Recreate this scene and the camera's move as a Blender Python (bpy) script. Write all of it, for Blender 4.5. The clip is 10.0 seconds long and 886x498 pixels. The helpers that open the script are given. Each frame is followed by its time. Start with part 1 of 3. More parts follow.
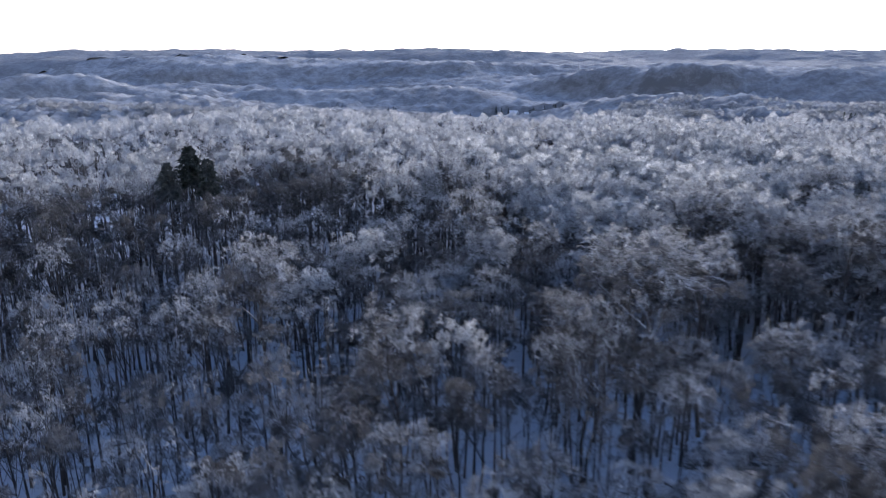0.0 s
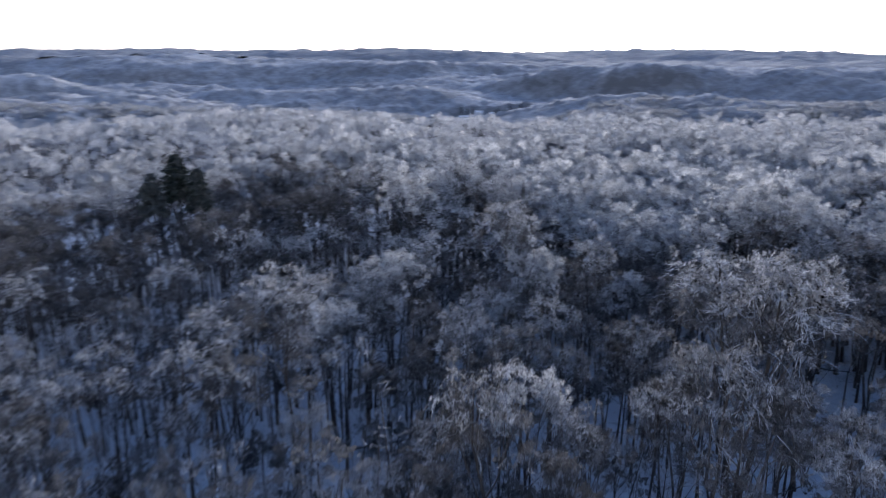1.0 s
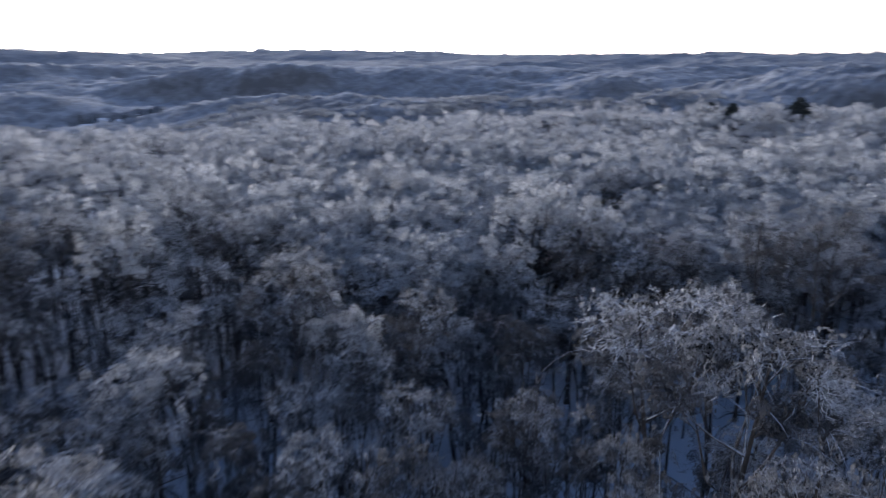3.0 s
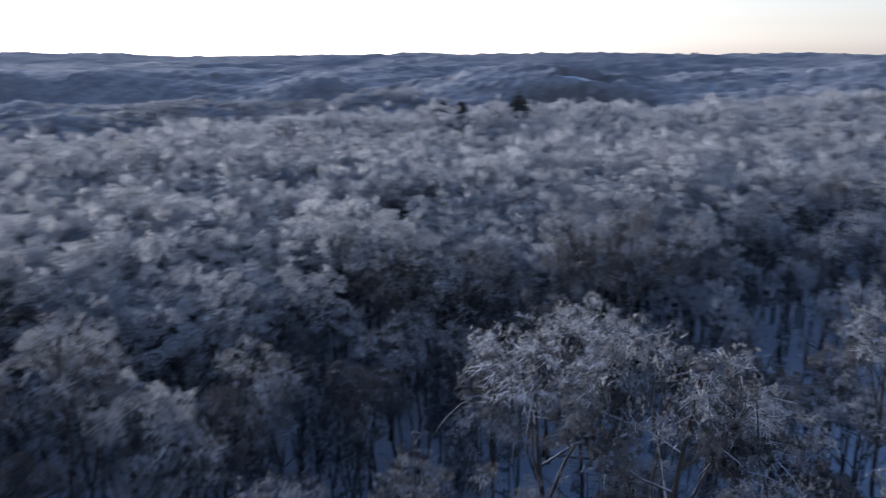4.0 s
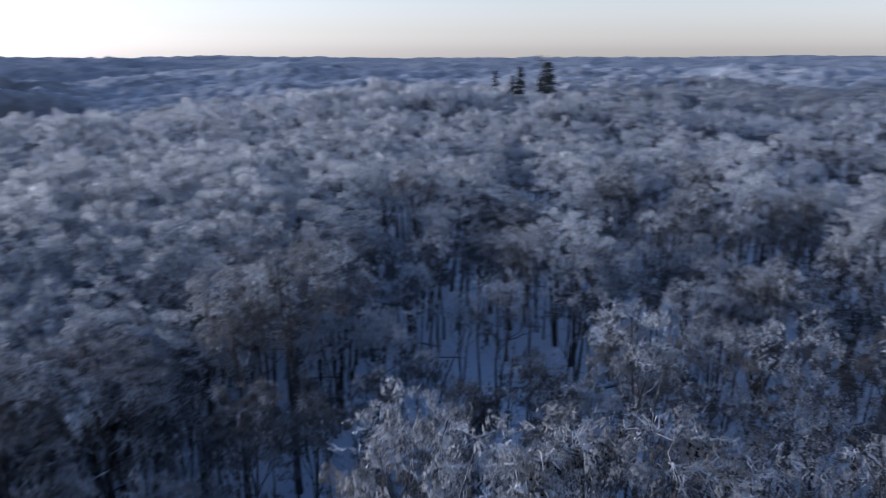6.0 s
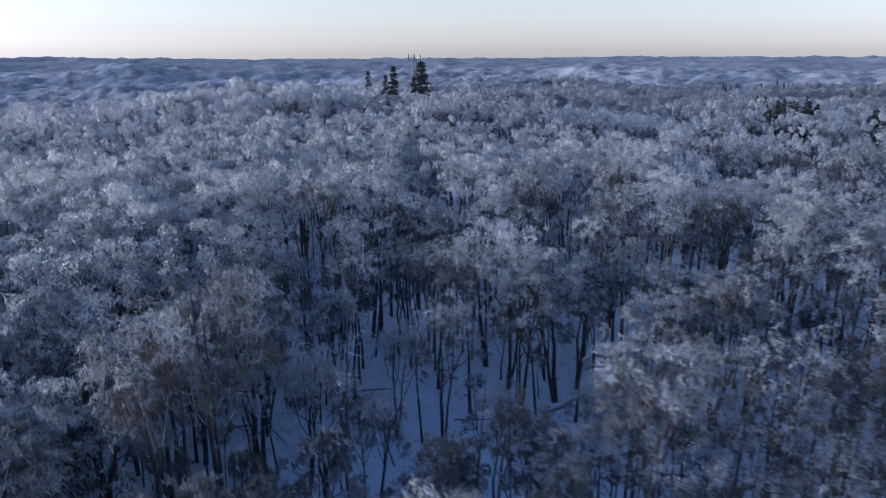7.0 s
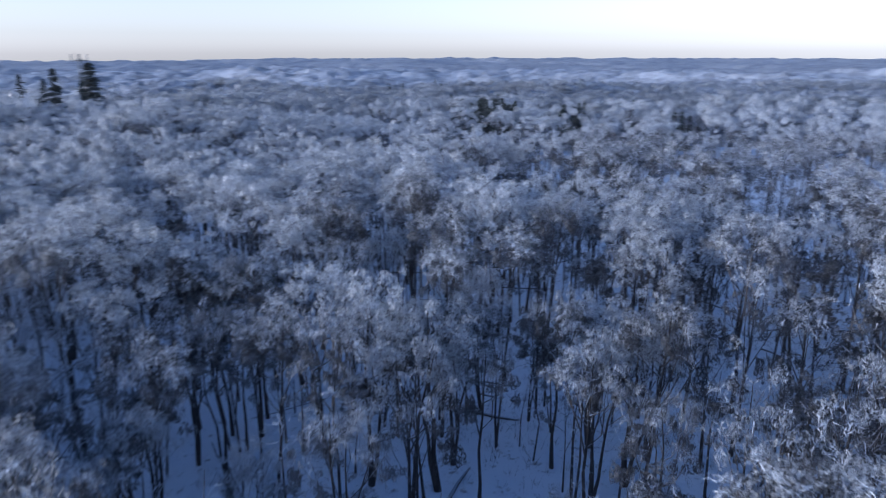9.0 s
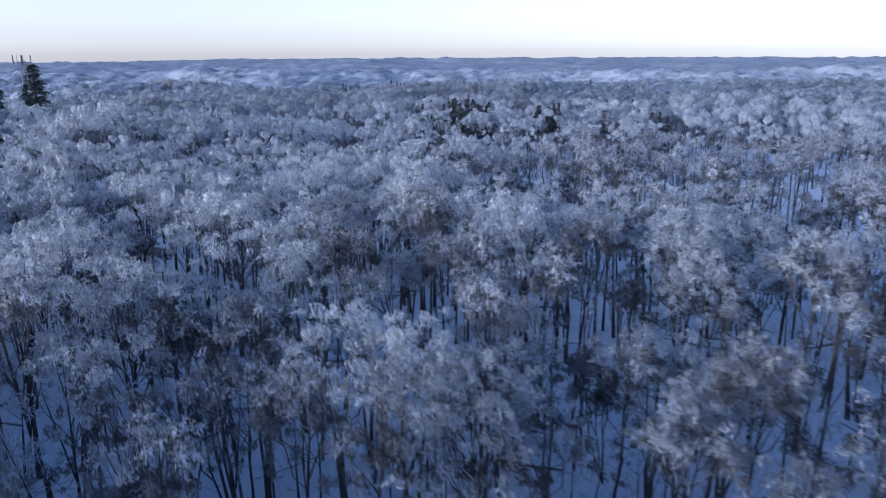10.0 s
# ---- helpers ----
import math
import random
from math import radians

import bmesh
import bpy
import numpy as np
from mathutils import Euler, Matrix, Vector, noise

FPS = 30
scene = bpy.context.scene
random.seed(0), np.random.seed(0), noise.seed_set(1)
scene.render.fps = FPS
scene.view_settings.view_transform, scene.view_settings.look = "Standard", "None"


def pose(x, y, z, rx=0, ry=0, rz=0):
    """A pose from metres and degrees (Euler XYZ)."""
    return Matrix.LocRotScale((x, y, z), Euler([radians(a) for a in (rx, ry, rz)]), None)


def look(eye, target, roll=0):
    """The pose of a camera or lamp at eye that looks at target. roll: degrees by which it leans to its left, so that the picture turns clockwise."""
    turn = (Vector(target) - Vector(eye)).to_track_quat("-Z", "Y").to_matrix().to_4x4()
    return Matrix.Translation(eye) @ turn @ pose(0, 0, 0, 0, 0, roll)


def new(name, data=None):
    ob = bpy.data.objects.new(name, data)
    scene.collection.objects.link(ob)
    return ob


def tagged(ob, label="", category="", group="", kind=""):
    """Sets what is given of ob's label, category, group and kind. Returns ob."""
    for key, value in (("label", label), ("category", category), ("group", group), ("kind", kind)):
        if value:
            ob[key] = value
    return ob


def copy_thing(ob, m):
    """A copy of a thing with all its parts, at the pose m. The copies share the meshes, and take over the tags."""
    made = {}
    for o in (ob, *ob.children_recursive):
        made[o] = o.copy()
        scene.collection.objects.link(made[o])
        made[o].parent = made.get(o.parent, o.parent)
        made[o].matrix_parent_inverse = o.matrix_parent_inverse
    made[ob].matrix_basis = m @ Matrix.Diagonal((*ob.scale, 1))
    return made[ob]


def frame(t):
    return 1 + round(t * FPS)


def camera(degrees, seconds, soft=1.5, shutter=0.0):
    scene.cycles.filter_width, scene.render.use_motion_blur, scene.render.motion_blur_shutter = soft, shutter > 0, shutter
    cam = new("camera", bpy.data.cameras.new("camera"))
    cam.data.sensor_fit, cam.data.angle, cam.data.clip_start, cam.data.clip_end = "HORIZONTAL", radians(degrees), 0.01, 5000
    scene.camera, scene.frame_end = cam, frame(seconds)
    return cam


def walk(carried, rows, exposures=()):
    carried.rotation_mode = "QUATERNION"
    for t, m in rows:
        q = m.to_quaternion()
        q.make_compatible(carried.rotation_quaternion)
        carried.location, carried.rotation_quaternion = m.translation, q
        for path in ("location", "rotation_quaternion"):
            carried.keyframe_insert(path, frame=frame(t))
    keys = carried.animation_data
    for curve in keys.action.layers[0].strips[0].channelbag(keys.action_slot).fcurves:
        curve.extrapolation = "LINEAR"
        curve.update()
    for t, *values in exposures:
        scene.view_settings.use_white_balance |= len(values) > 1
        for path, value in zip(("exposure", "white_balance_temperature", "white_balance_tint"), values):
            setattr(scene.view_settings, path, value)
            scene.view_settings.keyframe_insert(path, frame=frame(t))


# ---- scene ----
# The camera: a drone that flies a wide bend over a frosted wood and pans to its right.
cam = camera(62.06, 10.0, 1.05, 0.65)
EYE = 29.2
ROWS = [
    (0.0, -0.00, -0.00, 0.00, -0.00, -15.41, 0.14),
    (0.5, -3.48, 4.54, -0.19, -0.30, -15.42, 0.06),
    (1.0, -6.16, 9.23, -0.49, -3.03, -15.41, -0.02),
    (1.5, -8.39, 13.91, -0.73, -12.82, -15.39, -0.03),
    (2.0, -10.22, 18.65, -0.81, -19.73, -15.38, 0.01),
    (2.2, -10.76, 20.50, -0.87, -21.03, -15.38, 0.02),
    (3.3, -12.32, 30.63, -1.12, -36.93, -15.32, -0.07),
    (3.5, -12.44, 32.53, -1.10, -41.70, -15.31, -0.05),
    (4.0, -12.49, 37.25, -1.06, -53.30, -15.25, -0.02),
    (4.5, -11.50, 41.71, -1.10, -64.44, -15.17, -0.06),
    (5.0, -9.57, 46.01, -1.22, -75.27, -15.14, 0.03),
    (5.5, -7.19, 49.87, -1.34, -85.63, -15.11, 0.13),
    (6.0, -4.43, 53.10, -1.36, -95.59, -15.07, 0.20),
    (6.2, -3.13, 54.20, -1.37, -99.36, -15.05, 0.23),
    (6.6, 0.31, 55.59, -1.64, -104.60, -15.04, 0.21),
    (6.9, 2.89, 56.63, -1.83, -106.50, -15.03, 0.19),
    (7.3, 6.33, 58.02, -2.10, -106.81, -15.01, 0.17),
    (7.5, 8.21, 58.61, -2.16, -106.88, -15.02, 0.16),
    (8.0, 12.97, 59.57, -2.26, -115.16, -15.01, 0.16),
    (8.5, 18.19, 60.12, -2.50, -123.96, -14.97, 0.15),
    (9.0, 22.86, 60.22, -2.58, -132.45, -14.95, 0.18),
    (9.5, 27.49, 59.70, -2.59, -136.12, -14.96, 0.27),
    (10.0, 31.75, 58.81, -2.62, -136.25, -14.97, 0.38),
]
walk(cam, [(t, pose(x, y, EYE + z, 90 + pitch, roll, yaw)) for t, x, y, z, yaw, pitch, roll in ROWS],
     [(0.0, 1.2, 6020, 13), (2.0, 0.86, 6020, 13), (4.0, 0.64, 5880, 12), (6.0, 0.7, 5600, 12.5), (8.5, 0.97, 5260, 12.5), (10.0, 1.1, 5150, 13)])

# ---- light: the last glow of a set sun, low over the far hills ----
SUN_AZ = 20.0          # degrees to the right of straight ahead (+y)
SUN_EL = 7.5
world = bpy.data.worlds.new("world")
scene.world = world
world.use_nodes = True
wn = world.node_tree
wn.nodes.clear()
w_out = wn.nodes.new("ShaderNodeOutputWorld")
w_bg = wn.nodes.new("ShaderNodeBackground")
w_sky = wn.nodes.new("ShaderNodeTexSky")
w_sky.sky_type = "NISHITA"
w_sky.sun_disc = False
w_sky.sun_elevation = radians(SUN_EL)
w_sky.sun_rotation = radians(SUN_AZ)
w_sky.altitude = 300
w_sky.air_density = 1.0
w_sky.dust_density = 0.6
w_sky.ozone_density = 2.5
w_bg.inputs["Strength"].default_value = 0.15
# after sunset: pale and bright along the horizon, deep blue and dim overhead
w_low = wn.nodes.new("ShaderNodeHueSaturation")
w_low.inputs["Saturation"].default_value = 0.3
w_low.inputs["Value"].default_value = 1.15
w_high = wn.nodes.new("ShaderNodeHueSaturation")
w_high.inputs["Saturation"].default_value = 1.08
w_high.inputs["Value"].default_value = 0.95
w_high.inputs["Hue"].default_value = 0.514
w_tc = wn.nodes.new("ShaderNodeTexCoord")
w_sep = wn.nodes.new("ShaderNodeSeparateXYZ")
w_ramp = wn.nodes.new("ShaderNodeMapRange")
w_ramp.interpolation_type = "SMOOTHSTEP"
w_ramp.inputs["From Min"].default_value = 0.13
w_ramp.inputs["From Max"].default_value = 0.65
w_mix = wn.nodes.new("ShaderNodeMix")
w_mix.data_type = "RGBA"
wn.links.new(w_tc.outputs["Generated"], w_sep.inputs[0])
wn.links.new(w_sep.outputs[2], w_ramp.inputs["Value"])
wn.links.new(w_ramp.outputs[0], w_mix.inputs[0])
wn.links.new(w_sky.outputs[0], w_low.inputs["Color"])
wn.links.new(w_sky.outputs[0], w_high.inputs["Color"])
w_rose = wn.nodes.new("ShaderNodeMix")
w_rose.data_type, w_rose.blend_type = "RGBA", "MULTIPLY"
w_rose.inputs[0].default_value = 1.0
w_rose.inputs[7].default_value = (1.0, 0.93, 0.91, 1)
wn.links.new(w_low.outputs[0], w_rose.inputs[6])
wn.links.new(w_rose.outputs[2], w_mix.inputs[6])
wn.links.new(w_high.outputs[0], w_mix.inputs[7])
wn.links.new(w_mix.outputs[2], w_bg.inputs["Color"])
wn.links.new(w_bg.outputs[0], w_out.inputs["Surface"])

sun_data = bpy.data.lights.new("sun", "SUN")
sun_data.energy = 2.3
sun_data.angle = radians(25)
sun_data.color = (1.0, 0.95, 0.91)
sun = new("sun", sun_data)
sun.matrix_world = look((2000 * math.sin(radians(SUN_AZ)), 2000 * math.cos(radians(SUN_AZ)), 2000 * math.tan(radians(SUN_EL))), (0, 0, 0))


# ---- materials ----
def material(name):
    m = bpy.data.materials.new(name)
    m.use_nodes = True
    nt = m.node_tree
    return m, nt, nt.nodes["Principled BSDF"], nt.nodes["Material Output"]


def node(nt, kind, **values):
    n = nt.nodes.new(kind)
    for key, value in values.items():
        n.inputs[key].default_value = value
    return n


def ramp(nt, source, stops):
    r = nt.nodes.new("ShaderNodeValToRGB")
    e = r.color_ramp.elements
    while len(e) < len(stops):
        e.new(0.5)
    for el, (p, c) in zip(e, stops):
        el.position, el.color = p, (*c, 1)
    nt.links.new(source, r.inputs[0])
    return r.outputs[0]


def mix_col(nt, fac, a, b):
    m = nt.nodes.new("ShaderNodeMix")
    m.data_type = "RGBA"
    for slot, v in ((0, fac), (6, a), (7, b)):
        if hasattr(v, "is_output"):
            nt.links.new(v, m.inputs[slot])
        else:
            m.inputs[slot].default_value = v if slot == 0 else (*v, 1)
    return m.outputs[2]


def noise_out(nt, scale, detail=4.0, rough=0.6, out="Fac", stretch=None, space="Object"):
    tc = nt.nodes.new("ShaderNodeTexCoord")
    n = node(nt, "ShaderNodeTexNoise", Scale=scale, Detail=detail, Roughness=rough)
    v = tc.outputs[space]
    if stretch:
        mp = nt.nodes.new("ShaderNodeMapping")
        mp.inputs["Scale"].default_value = stretch
        nt.links.new(v, mp.inputs["Vector"])
        v = mp.outputs[0]
    nt.links.new(v, n.inputs["Vector"])
    return n.outputs[out]


def bump(nt, bsdf, height, strength, distance):
    b = node(nt, "ShaderNodeBump", Strength=strength, Distance=distance)
    nt.links.new(height, b.inputs["Height"])
    nt.links.new(b.outputs[0], bsdf.inputs["Normal"])


def make_snow():
    m, nt, b, o = material("snow")
    litter = ramp(nt, noise_out(nt, 1.3, 8, 0.75), [(0.57, (0, 0, 0)), (0.66, (1, 1, 1))])
    drift = noise_out(nt, 0.12, 4)
    white = ramp(nt, drift, [(0.3, (0.80, 0.82, 0.86)), (0.7, (0.9, 0.91, 0.93))])
    nt.links.new(mix_col(nt, litter, white, (0.34, 0.32, 0.31)), b.inputs["Base Color"])
    b.inputs["Roughness"].default_value = 0.75
    bump(nt, b, noise_out(nt, 0.9, 6), 0.5, 0.25)
    return m


def make_bark(name, dark, light, frost):
    """Bark with rime that sticks to the upper sides."""
    m, nt, b, o = material(name)
    grain = noise_out(nt, 6.0, 5, 0.65, stretch=(1, 1, 0.15))
    wood = ramp(nt, grain, [(0.3, dark), (0.7, light)])
    geo = nt.nodes.new("ShaderNodeNewGeometry")
    sep = nt.nodes.new("ShaderNodeSeparateXYZ")
    nt.links.new(geo.outputs["Normal"], sep.inputs[0])
    add = nt.nodes.new("ShaderNodeMath")
    add.operation = "MULTIPLY_ADD"
    nt.links.new(sep.outputs[2], add.inputs[0])
    add.inputs[1].default_value = 0.45
    nt.links.new(noise_out(nt, 2.2, 4), add.inputs[2])
    rime = ramp(nt, add.outputs[0], [(0.62, (0, 0, 0)), (0.86, (frost, frost, frost))])
    nt.links.new(mix_col(nt, rime, wood, (0.62, 0.65, 0.7)), b.inputs["Base Color"])
    b.inputs["Roughness"].default_value = 0.9
    bump(nt, b, grain, 0.6, 0.03)
    return m


def make_rime(name, bare, mid, white, translucent, patch, each=0.3):
    """Twigs in hoar frost: each twig has its own share of rime, and so has each part of a crown."""
    m, nt, b, o = material(name)
    geo = nt.nodes.new("ShaderNodeNewGeometry")
    info = nt.nodes.new("ShaderNodeObjectInfo")
    big = noise_out(nt, patch, 3, 0.6)
    s1 = nt.nodes.new("ShaderNodeMath")
    s1.operation = "MULTIPLY_ADD"
    nt.links.new(geo.outputs["Random Per Island"], s1.inputs[0])
    s1.inputs[1].default_value = each
    nt.links.new(big, s1.inputs[2])
    s2 = nt.nodes.new("ShaderNodeMath")
    s2.operation = "MULTIPLY_ADD"
    nt.links.new(info.outputs["Random"], s2.inputs[0])
    s2.inputs[1].default_value = 0.25
    nt.links.new(s1.outputs[0], s2.inputs[2])
    col = ramp(nt, s2.outputs[0], [(0.36, bare), (0.58, mid), (0.88, white)])
    nt.links.new(col, b.inputs["Base Color"])
    b.inputs["Roughness"].default_value = 0.8
    tr = nt.nodes.new("ShaderNodeBsdfTranslucent")
    nt.links.new(col, tr.inputs["Color"])
    mx = nt.nodes.new("ShaderNodeMixShader")
    mx.inputs[0].default_value = translucent
    nt.links.new(b.outputs[0], mx.inputs[1])
    nt.links.new(tr.outputs[0], mx.inputs[2])
    nt.links.new(mx.outputs[0], o.inputs["Surface"])
    return m


def make_clot(name, bare, mid, white, patch, grain, open_share, detail=3, relief=1.0, through_light=0.3):
    """Close-set rimed twigs seen from far off: ragged, with gaps between them."""
    m = make_rime(name, bare, mid, white, through_light, patch, 0.12)
    nt = m.node_tree
    o = nt.nodes["Material Output"]
    b = nt.nodes["Principled BSDF"]
    shader = o.inputs["Surface"].links[0].from_socket
    fine = noise_out(nt, grain, detail, 0.7, stretch=(1, 1, 0.6))
    bump(nt, b, fine, relief, 0.6 / grain * 3)
    gap = ramp(nt, fine, [(open_share - 0.01, (1, 1, 1)), (open_share + 0.01, (0, 0, 0))])
    clear = nt.nodes.new("ShaderNodeBsdfTransparent")
    mx = nt.nodes.new("ShaderNodeMixShader")
    nt.links.new(gap, mx.inputs[0])
    nt.links.new(shader, mx.inputs[1])
    nt.links.new(clear.outputs[0], mx.inputs[2])
    nt.links.new(mx.outputs[0], o.inputs["Surface"])
    return m


def make_plain(name, a, c, scale, rough=0.85, metal=0.0):
    m, nt, b, o = material(name)
    nt.links.new(ramp(nt, noise_out(nt, scale, 5), [(0.3, a), (0.7, c)]), b.inputs["Base Color"])
    b.inputs["Roughness"].default_value = rough
    b.inputs["Metallic"].default_value = metal
    return m


M_SNOW = make_snow()
M_BARK = make_bark("bark", (0.035, 0.03, 0.028), (0.10, 0.085, 0.075), 0.6)
M_LIMB = make_bark("frosted_bark", (0.05, 0.043, 0.04), (0.13, 0.115, 0.11), 1.0)
M_RIME = make_rime("rime", (0.40, 0.395, 0.40), (0.70, 0.705, 0.72), (0.90, 0.905, 0.92), 0.5, 0.35)
M_FINE = make_rime("fine_rime", (0.18, 0.175, 0.177), (0.43, 0.43, 0.44), (0.82, 0.83, 0.85), 0.33, 0.35)
M_TWIG = make_rime("bare_twigs", (0.025, 0.02, 0.02), (0.06, 0.052, 0.05), (0.20, 0.195, 0.20), 0.1, 0.5)
M_RUST = make_rime("dry_leaves", (0.12, 0.06, 0.04), (0.36, 0.25, 0.22), (0.66, 0.62, 0.62), 0.3, 0.5)
# the dull and grey tones also serve as painted shade low in the heads
M_DULL = make_rime("thin_rime", (0.07, 0.065, 0.064), (0.18, 0.173, 0.173), (0.45, 0.45, 0.47), 0.25, 0.4)
M_CLOT = make_clot("rime_mass", (0.34, 0.34, 0.35), (0.52, 0.525, 0.54), (0.70, 0.71, 0.73), 0.2, 5.0, 0.5, 6, 1.0, 0.48)
M_DULLCLOT = make_clot("thin_rime_mass", (0.06, 0.052, 0.05), (0.15, 0.14, 0.14), (0.34, 0.34, 0.36), 0.2, 6.2, 0.54)
M_NEARCLOT = make_clot("close_rime", (0.19, 0.185, 0.187), (0.40, 0.40, 0.41), (0.68, 0.69, 0.71), 0.3, 6.5, 0.56, 7)
M_PALECLOT = make_clot("pale_rime_mass", (0.50, 0.50, 0.505), (0.72, 0.725, 0.735), (0.88, 0.885, 0.90), 0.3, 6.5, 0.535, 7, 1.0, 0.5)
M_GREYCLOT = make_clot("close_twigs", (0.065, 0.061, 0.061), (0.15, 0.145, 0.146), (0.33, 0.328, 0.335), 0.3, 6.5, 0.525, 7)
# slightly blue: the haze over the far slopes, mixed into the colour
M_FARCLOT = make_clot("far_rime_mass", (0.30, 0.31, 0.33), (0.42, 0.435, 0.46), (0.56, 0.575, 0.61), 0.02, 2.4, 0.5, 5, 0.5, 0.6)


def make_canopy(name, bare, mid, white):
    """A wood seen from afar: every crown has its own share of rime, and so has each stand of trees; lit and shaded
    flanks are painted in.
    """
    m, nt, b, o = material(name)
    mixed = nt.nodes.new("ShaderNodeMath")
    mixed.operation = "MULTIPLY_ADD"
    nt.links.new(noise_out(nt, 0.06, 6, 0.75), mixed.inputs[0])
    mixed.inputs[1].default_value = 1.5
    # light on the flanks put into the colour: paler upward and towards the glow
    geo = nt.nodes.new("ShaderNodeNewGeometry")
    glow_side = nt.nodes.new("ShaderNodeVectorMath")
    glow_side.operation = "DOT_PRODUCT"
    glow_side.inputs[1].default_value = (0.18, 0.4, 0.7)
    nt.links.new(geo.outputs["Normal"], glow_side.inputs[0])
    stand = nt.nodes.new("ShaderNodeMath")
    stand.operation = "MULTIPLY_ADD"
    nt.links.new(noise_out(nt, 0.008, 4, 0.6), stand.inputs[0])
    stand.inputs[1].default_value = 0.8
    nt.links.new(glow_side.outputs["Value"], stand.inputs[2])
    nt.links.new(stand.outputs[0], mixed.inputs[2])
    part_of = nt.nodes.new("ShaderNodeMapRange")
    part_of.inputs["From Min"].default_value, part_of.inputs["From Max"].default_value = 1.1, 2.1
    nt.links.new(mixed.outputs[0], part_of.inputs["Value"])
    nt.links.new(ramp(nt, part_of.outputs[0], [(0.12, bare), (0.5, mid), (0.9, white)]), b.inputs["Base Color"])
    b.inputs["Roughness"].default_value = 0.9
    bump(nt, b, noise_out(nt, 0.35, 6, 0.75), 1.0, 2.5)
    return m


M_CANOPY = make_canopy("wooded_slope", (0.17, 0.168, 0.17), (0.33, 0.33, 0.34), (0.60, 0.61, 0.63))
# the farthest hills, with a slight blue haze tint in their base colours
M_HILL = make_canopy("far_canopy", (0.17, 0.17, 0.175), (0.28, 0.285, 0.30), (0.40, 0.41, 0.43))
M_NEEDLE = make_rime("needles", (0.008, 0.014, 0.011), (0.018, 0.027, 0.021), (0.09, 0.10, 0.10), 0.1, 0.6)
M_STEEL = make_plain("galvanised_steel", (0.10, 0.105, 0.11), (0.18, 0.185, 0.19), 3.0, 0.6, 0.4)
M_WALL = make_plain("house_wall", (0.42, 0.40, 0.38), (0.62, 0.60, 0.57), 0.8)
M_GLASS = make_plain("dark_pane", (0.02, 0.022, 0.03), (0.03, 0.033, 0.04), 0.8, 0.1)

# ---- the lie of the land ----
TABLE = np.random.RandomState(7).rand(256, 256)
CX, CY = 0.0, 40.0      # the middle of the plan


def lattice(x, y, seed=0):
    """Smooth value noise, 0 to 1."""
    xi, yi = np.floor(x).astype(int), np.floor(y).astype(int)
    fx, fy = x - xi, y - yi
    fx, fy = fx * fx * (3 - 2 * fx), fy * fy * (3 - 2 * fy)
    a, c = (xi + 37 * seed) & 255, (yi + 91 * seed) & 255
    a1, c1 = (a + 1) & 255, (c + 1) & 255
    return (TABLE[a, c] * (1 - fx) + TABLE[a1, c] * fx) * (1 - fy) + (TABLE[a, c1] * (1 - fx) + TABLE[a1, c1] * fx) * fy


def fractal(x, y, size, octaves=4, seed=0):
    s, a, k = 0.0, 1.0, 1.0
    for i in range(octaves):
        s = s + a * (lattice(x * k / size, y * k / size, seed + i) - 0.5)
        a, k = a * 0.5, k * 2.03
    return s


def smooth(a, b, x):
    t = np.clip((x - a) / (b - a), 0, 1)
    return t * t * (3 - 2 * t)


EDGE_AZ = [-180, -90, -60, -30, 0, 30, 50, 70, 85, 95, 110, 130, 180]
EDGE_R = [120, 120, 120, 115, 105, 112, 128, 160, 210, 160, 120, 110, 120]
# hills and dips beyond: bearing, distance, half width in degrees, half depth in metres, height
HILLS = [
    (-27, 500, 11, 75, 14), (-19, 1750, 15, 300, 14), (5, 1300, 9, 150, 22), (27, 480, 9, 60, 9), (24, 760, 9, 80, 12),
    (26, 1120, 10, 110, 11), (-1, 3200, 9, 260, 14), (42, 800, 5, 80, 18), (58, 920, 9, 90, 18), (62, 1500, 9, 160, 22),
    (48, 620, 8, 60, 12), (-12, 1000, 12, 170, -8), (5, 930, 8, 110, -10), (152, 1500, 18, 260, -12), (112, 1700, 14, 300, -10),
    (6, 560, 7, 220, -14), (6, 800, 7, 140, -8), (28, 3000, 8, 200, 8), (66, 2500, 10, 200, 12), (84, 1100, 10, 120, 12), (140, 900, 14, 120, 6),
]


